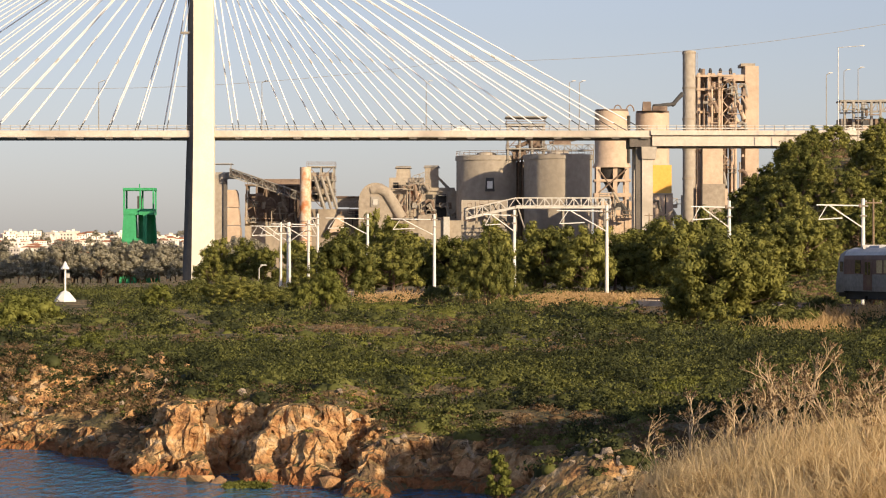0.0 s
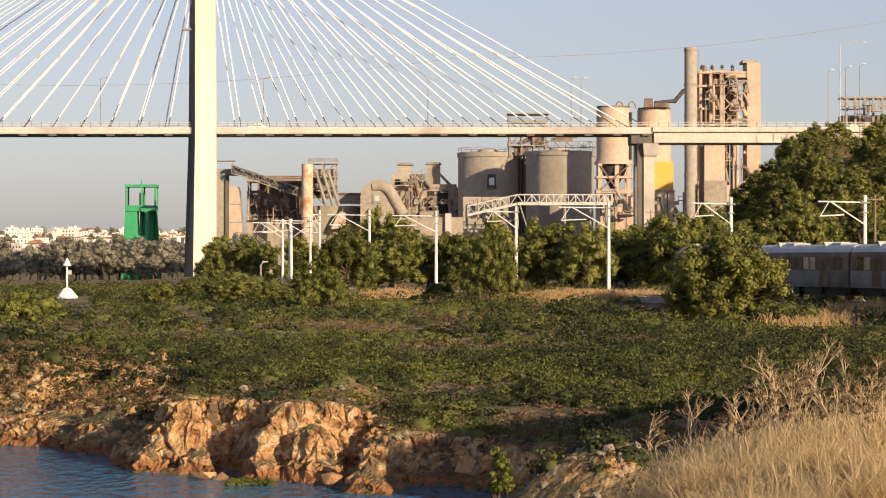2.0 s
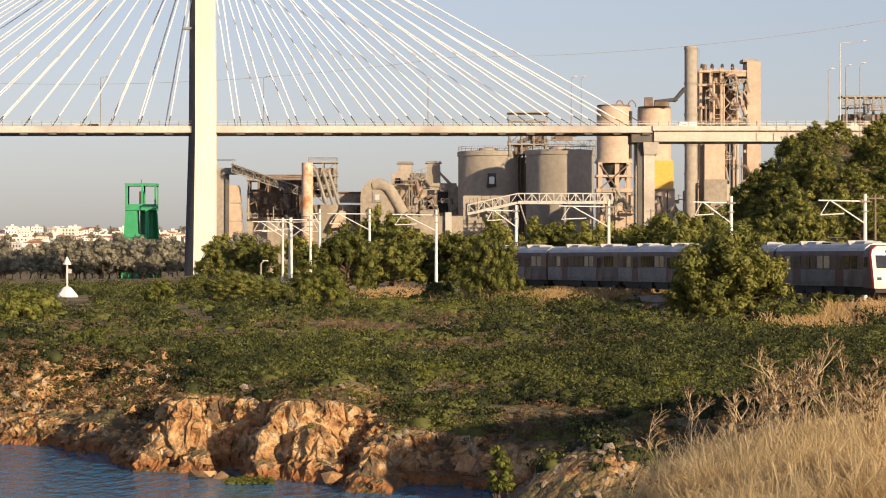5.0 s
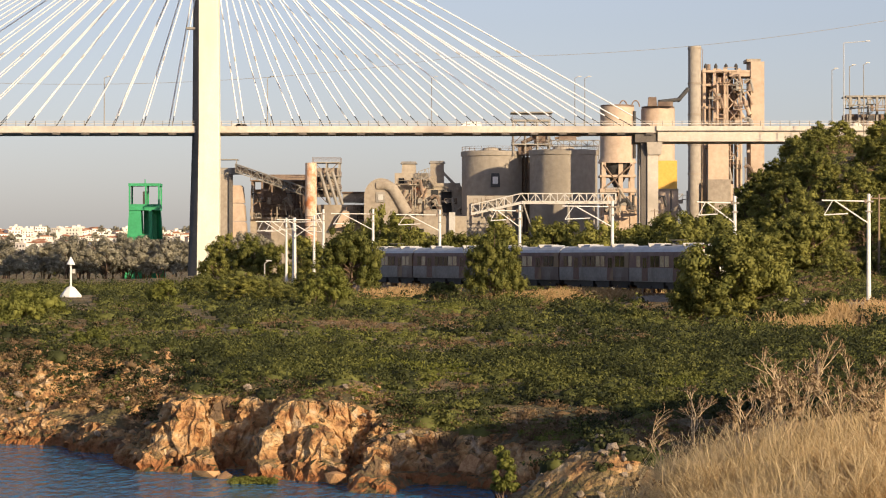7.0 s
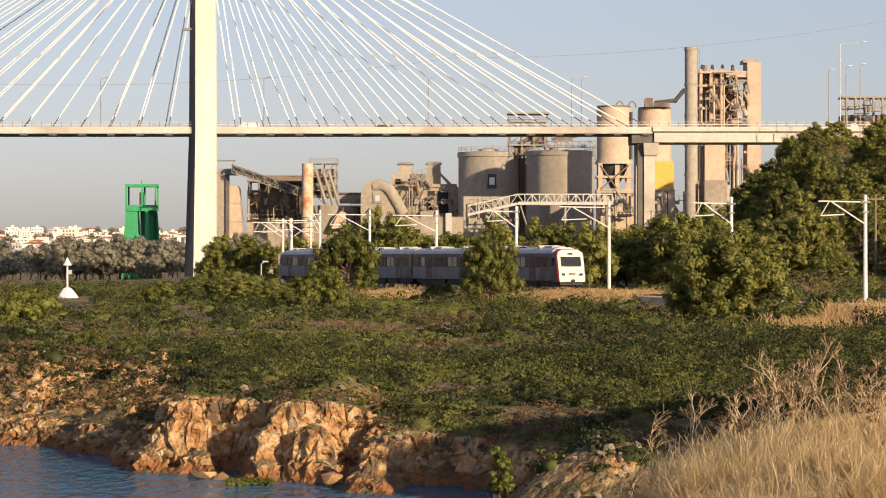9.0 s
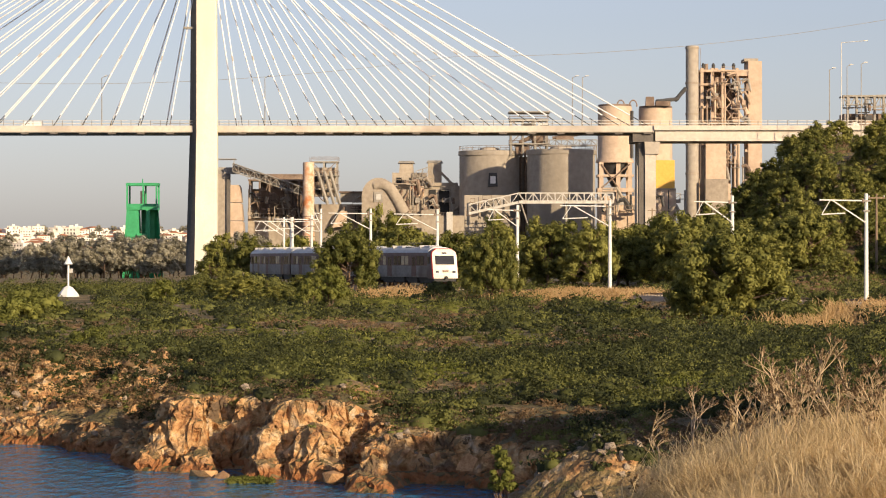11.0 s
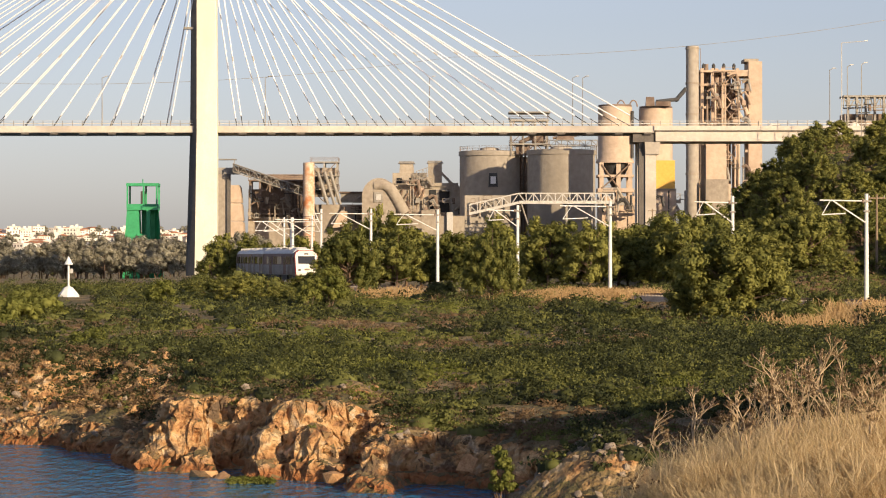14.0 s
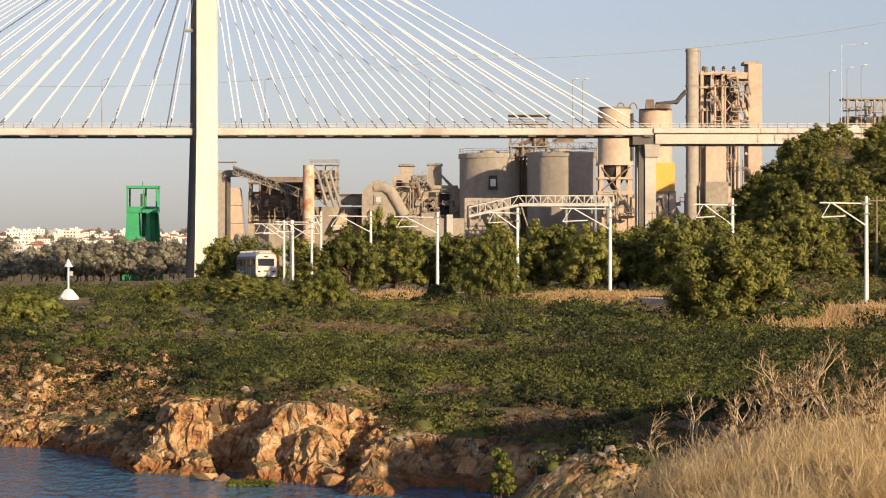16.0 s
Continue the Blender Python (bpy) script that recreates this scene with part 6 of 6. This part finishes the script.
scrub("shore_weed", "low green weeds on the small beach under the cliff", np.stack([wx_, wy_, np.maximum(ground_z(wx_, wy_), 0.03)], 1), rng.uniform(0.08, 0.22, 160), YELLOW_LEAF, 40, 0.04)

# ---------------- navigation mark and poles ----------------
bz_ = float(ground_z(np.array([-34.85]), np.array([262.0]))[0])
mk = thing("navigation_mark", "white painted navigation mark with an arrowhead on a cone base", "navigation mark", pose(-34.85, 262, bz_))
part("base", Shape().lathe(0, 0, [(1.0, -0.3), (1.0, 0.15), (0.42, 0.85), (0.12, 1.0)], 8), WHITE_PAINT, mk)
part("post", Shape().tube((0, 0, 0.9), (0, 0, 3.1), 0.09, n=8), WHITE_PAINT, mk)
part("topmark", Shape().lathe(0, 0, [(0.40, 3.0), (0.40, 3.05), (0.03, 3.75)], 12), WHITE_PAINT, mk)
part("panel", Shape().box(0.1, 0.42, -0.05, 0.05, 2.2, 2.6), PALE_STEEL, mk)


def wooden_pole(x, y, h, label):
    z = float(ground_z(np.array([x]), np.array([y]))[0])
    p = thing("utility_pole", label, "utility pole", pose(x, y, z - 0.3), "utility poles")
    part("pole", Shape().tube((0, 0, 0), (0, 0, h), 0.16, 0.10, 8), WOOD_POLE, p)
    part("cross_arm", Shape().box(-0.9, 0.9, -0.06, 0.06, h - 0.5, h - 0.36), WOOD_POLE, p)
    for u in (-0.8, 0, 0.8):
        part("insulator", Shape().lathe(u, 0, [(0.05, h - 0.36), (0.08, h - 0.26), (0.04, h - 0.16)], 8), PALE_STEEL, p)


wooden_pole(41.22, 560, 13.5, "brown wooden utility pole with a cross arm")
wooden_pole(45.9, 300, 9.0, "brown wooden utility pole on the scrubby hillside")
zl = float(ground_z(np.array([73.11]), np.array([520.0]))[0])
street_lamp(73.11, 520, zl, 48.22 - zl, 4.4, "tall pale lamp post with a long arm on the hill", PALE_STEEL)
for lx, top in ((76.38, 45.88), (79.86, 46.56), (82.66, 47.0)):
    zz = float(ground_z(np.array([lx]), np.array([560.0]))[0])
    street_lamp(lx, 560, zz, top - zz, 0.8, "slim grey lamp post along the hilltop road")
street_lamp(-24.47, 380, 4.5, 7.94 - 4.5, 0.5, "low pale lamp post beside the line", PALE_STEEL)

# overhead power line across the strait
wire = thing("power_line", "thin overhead power line crossing the sky", "power line")
for (x0, z0), (x1, z1), y in (((-131.84, 58.3), (2.56, 65.5), 800), ((2.56, 65.5), (133.76, 77.5), 800)):
    pts = [Vector((x0 + (x1 - x0) * i / 12, y, z0 + (z1 - z0) * i / 12 - 3.0 * (1 - (2 * i / 12 - 1) ** 2))) for i in range(13)]
    w = Shape().sweep(pts, 0.06, 5)
    part("wire", w, GREY_STEEL, wire)
for x0, z0 in ((-131.84, 58.3), (133.76, 77.5)):
    part("mast", Shape().tube((x0, 800, 2), (x0, 800, z0 + 1), 0.6, 0.25, 8), GREY_STEEL, wire)

# ---------------- town on the far shore ----------------
def house(w, d, h, hip, k):
    t = thing("house", "small pale plastered house in the distant town", "house", None, "town houses")
    part("wall", Shape().box(-w / 2, w / 2, -d / 2, d / 2, -3, h), HOUSE_WHITE, t)
    if hip:
        part("roof", Shape().box(-w / 2 - 0.4, w / 2 + 0.4, -d / 2 - 0.4, d / 2 + 0.4, h, h + 1.8, 0.25), ROOF_TILE, t)
    else:
        part("roof", Shape().box(-w / 2 - 0.2, w / 2 + 0.2, -d / 2 - 0.2, d / 2 + 0.2, h, h + 0.5).box(-1.5, 1.5, -1.5, 1.5, h + 0.5, h + 2.6), HOUSE_WHITE, t)
    for f in range(int(h // 3)):
        for u in range(int(w // 3)):
            x = -w / 2 + 1.6 + u * 3.0
            part("window", Shape().box(x - 0.6, x + 0.6, -d / 2 - 0.06, -d / 2, f * 3 + 0.9, f * 3 + 2.2), DARK_GLASS, t)
    return t


HOUSES = [house(10, 9, 6, True, 0), house(13, 10, 9.3, False, 1), house(8, 8, 6.2, False, 2), house(16, 10, 6.5, True, 3)]
for k in range(190):
    y = rng.uniform(1750, 2750)
    x = y * rng.uniform(-0.162, -0.089)
    plant(HOUSES, k, x, y, rng.uniform(0.6, 0.95), rng.uniform(-35, 35), 1.0, 0.0)
for k in range(60):
    y = rng.uniform(1700, 2700)
    x = y * rng.uniform(-0.162, -0.089)
    plant(GREYS, k, x, y, rng.uniform(0.9, 1.5), rng.uniform(0, 360), 0.8, 0.3)



# ---------------- what moves ----------------
HEAD_T = [-1, 0, 2.5, 4, 6.4, 7.5, 9, 11.4, 12.3, 14.5, 16, 17]
HEAD_S = [100.1, 115.1, 154.2, 178.2, 213.5, 234.0, 257.5, 291.2, 307.6, 341.3, 360.7, 374.7]


def head_at(t):
    return float(np.interp(t, HEAD_T, HEAD_S))


def motions():
    times = [k * 0.5 for k in range(33)]
    for i, car in enumerate(TRAIN):
        rows = []
        for t in times:
            mid = head_at(t) - CAR * (i + 0.5)
            xa, ya = on_track(mid + CAR * 0.34)
            xb, yb_ = on_track(mid - CAR * 0.34)
            rows.append((t, pose((xa + xb) / 2, (ya + yb_) / 2, RAIL_Z, 0, 0, math.degrees(math.atan2(ya - yb_, xa - xb)))))
        walk(car, rows)
    for car, y, way, t0, x0, speed in ROAD:
        turn = 0 if way < 0 else 180
        walk(car, [(t, pose(x0 + way * speed * (t - t0), y, DECK_TOP - 0.55, 0, 0, turn)) for t in (0.0, 8.0, 16.0)])
    for k, w in enumerate(WEEDS):
        p = w.matrix_basis.translation.copy()
        rows = []
        for j in range(33):
            t = j * 0.5
            a = 1.6 * math.sin(t * 2.3 + k * 1.1) + 0.9 * math.sin(t * 4.1 + k * 2.3)
            rows.append((t, pose(p.x, p.y, p.z, 0.4 * a, a, 37 * k)))
        walk(w, rows)


motions()
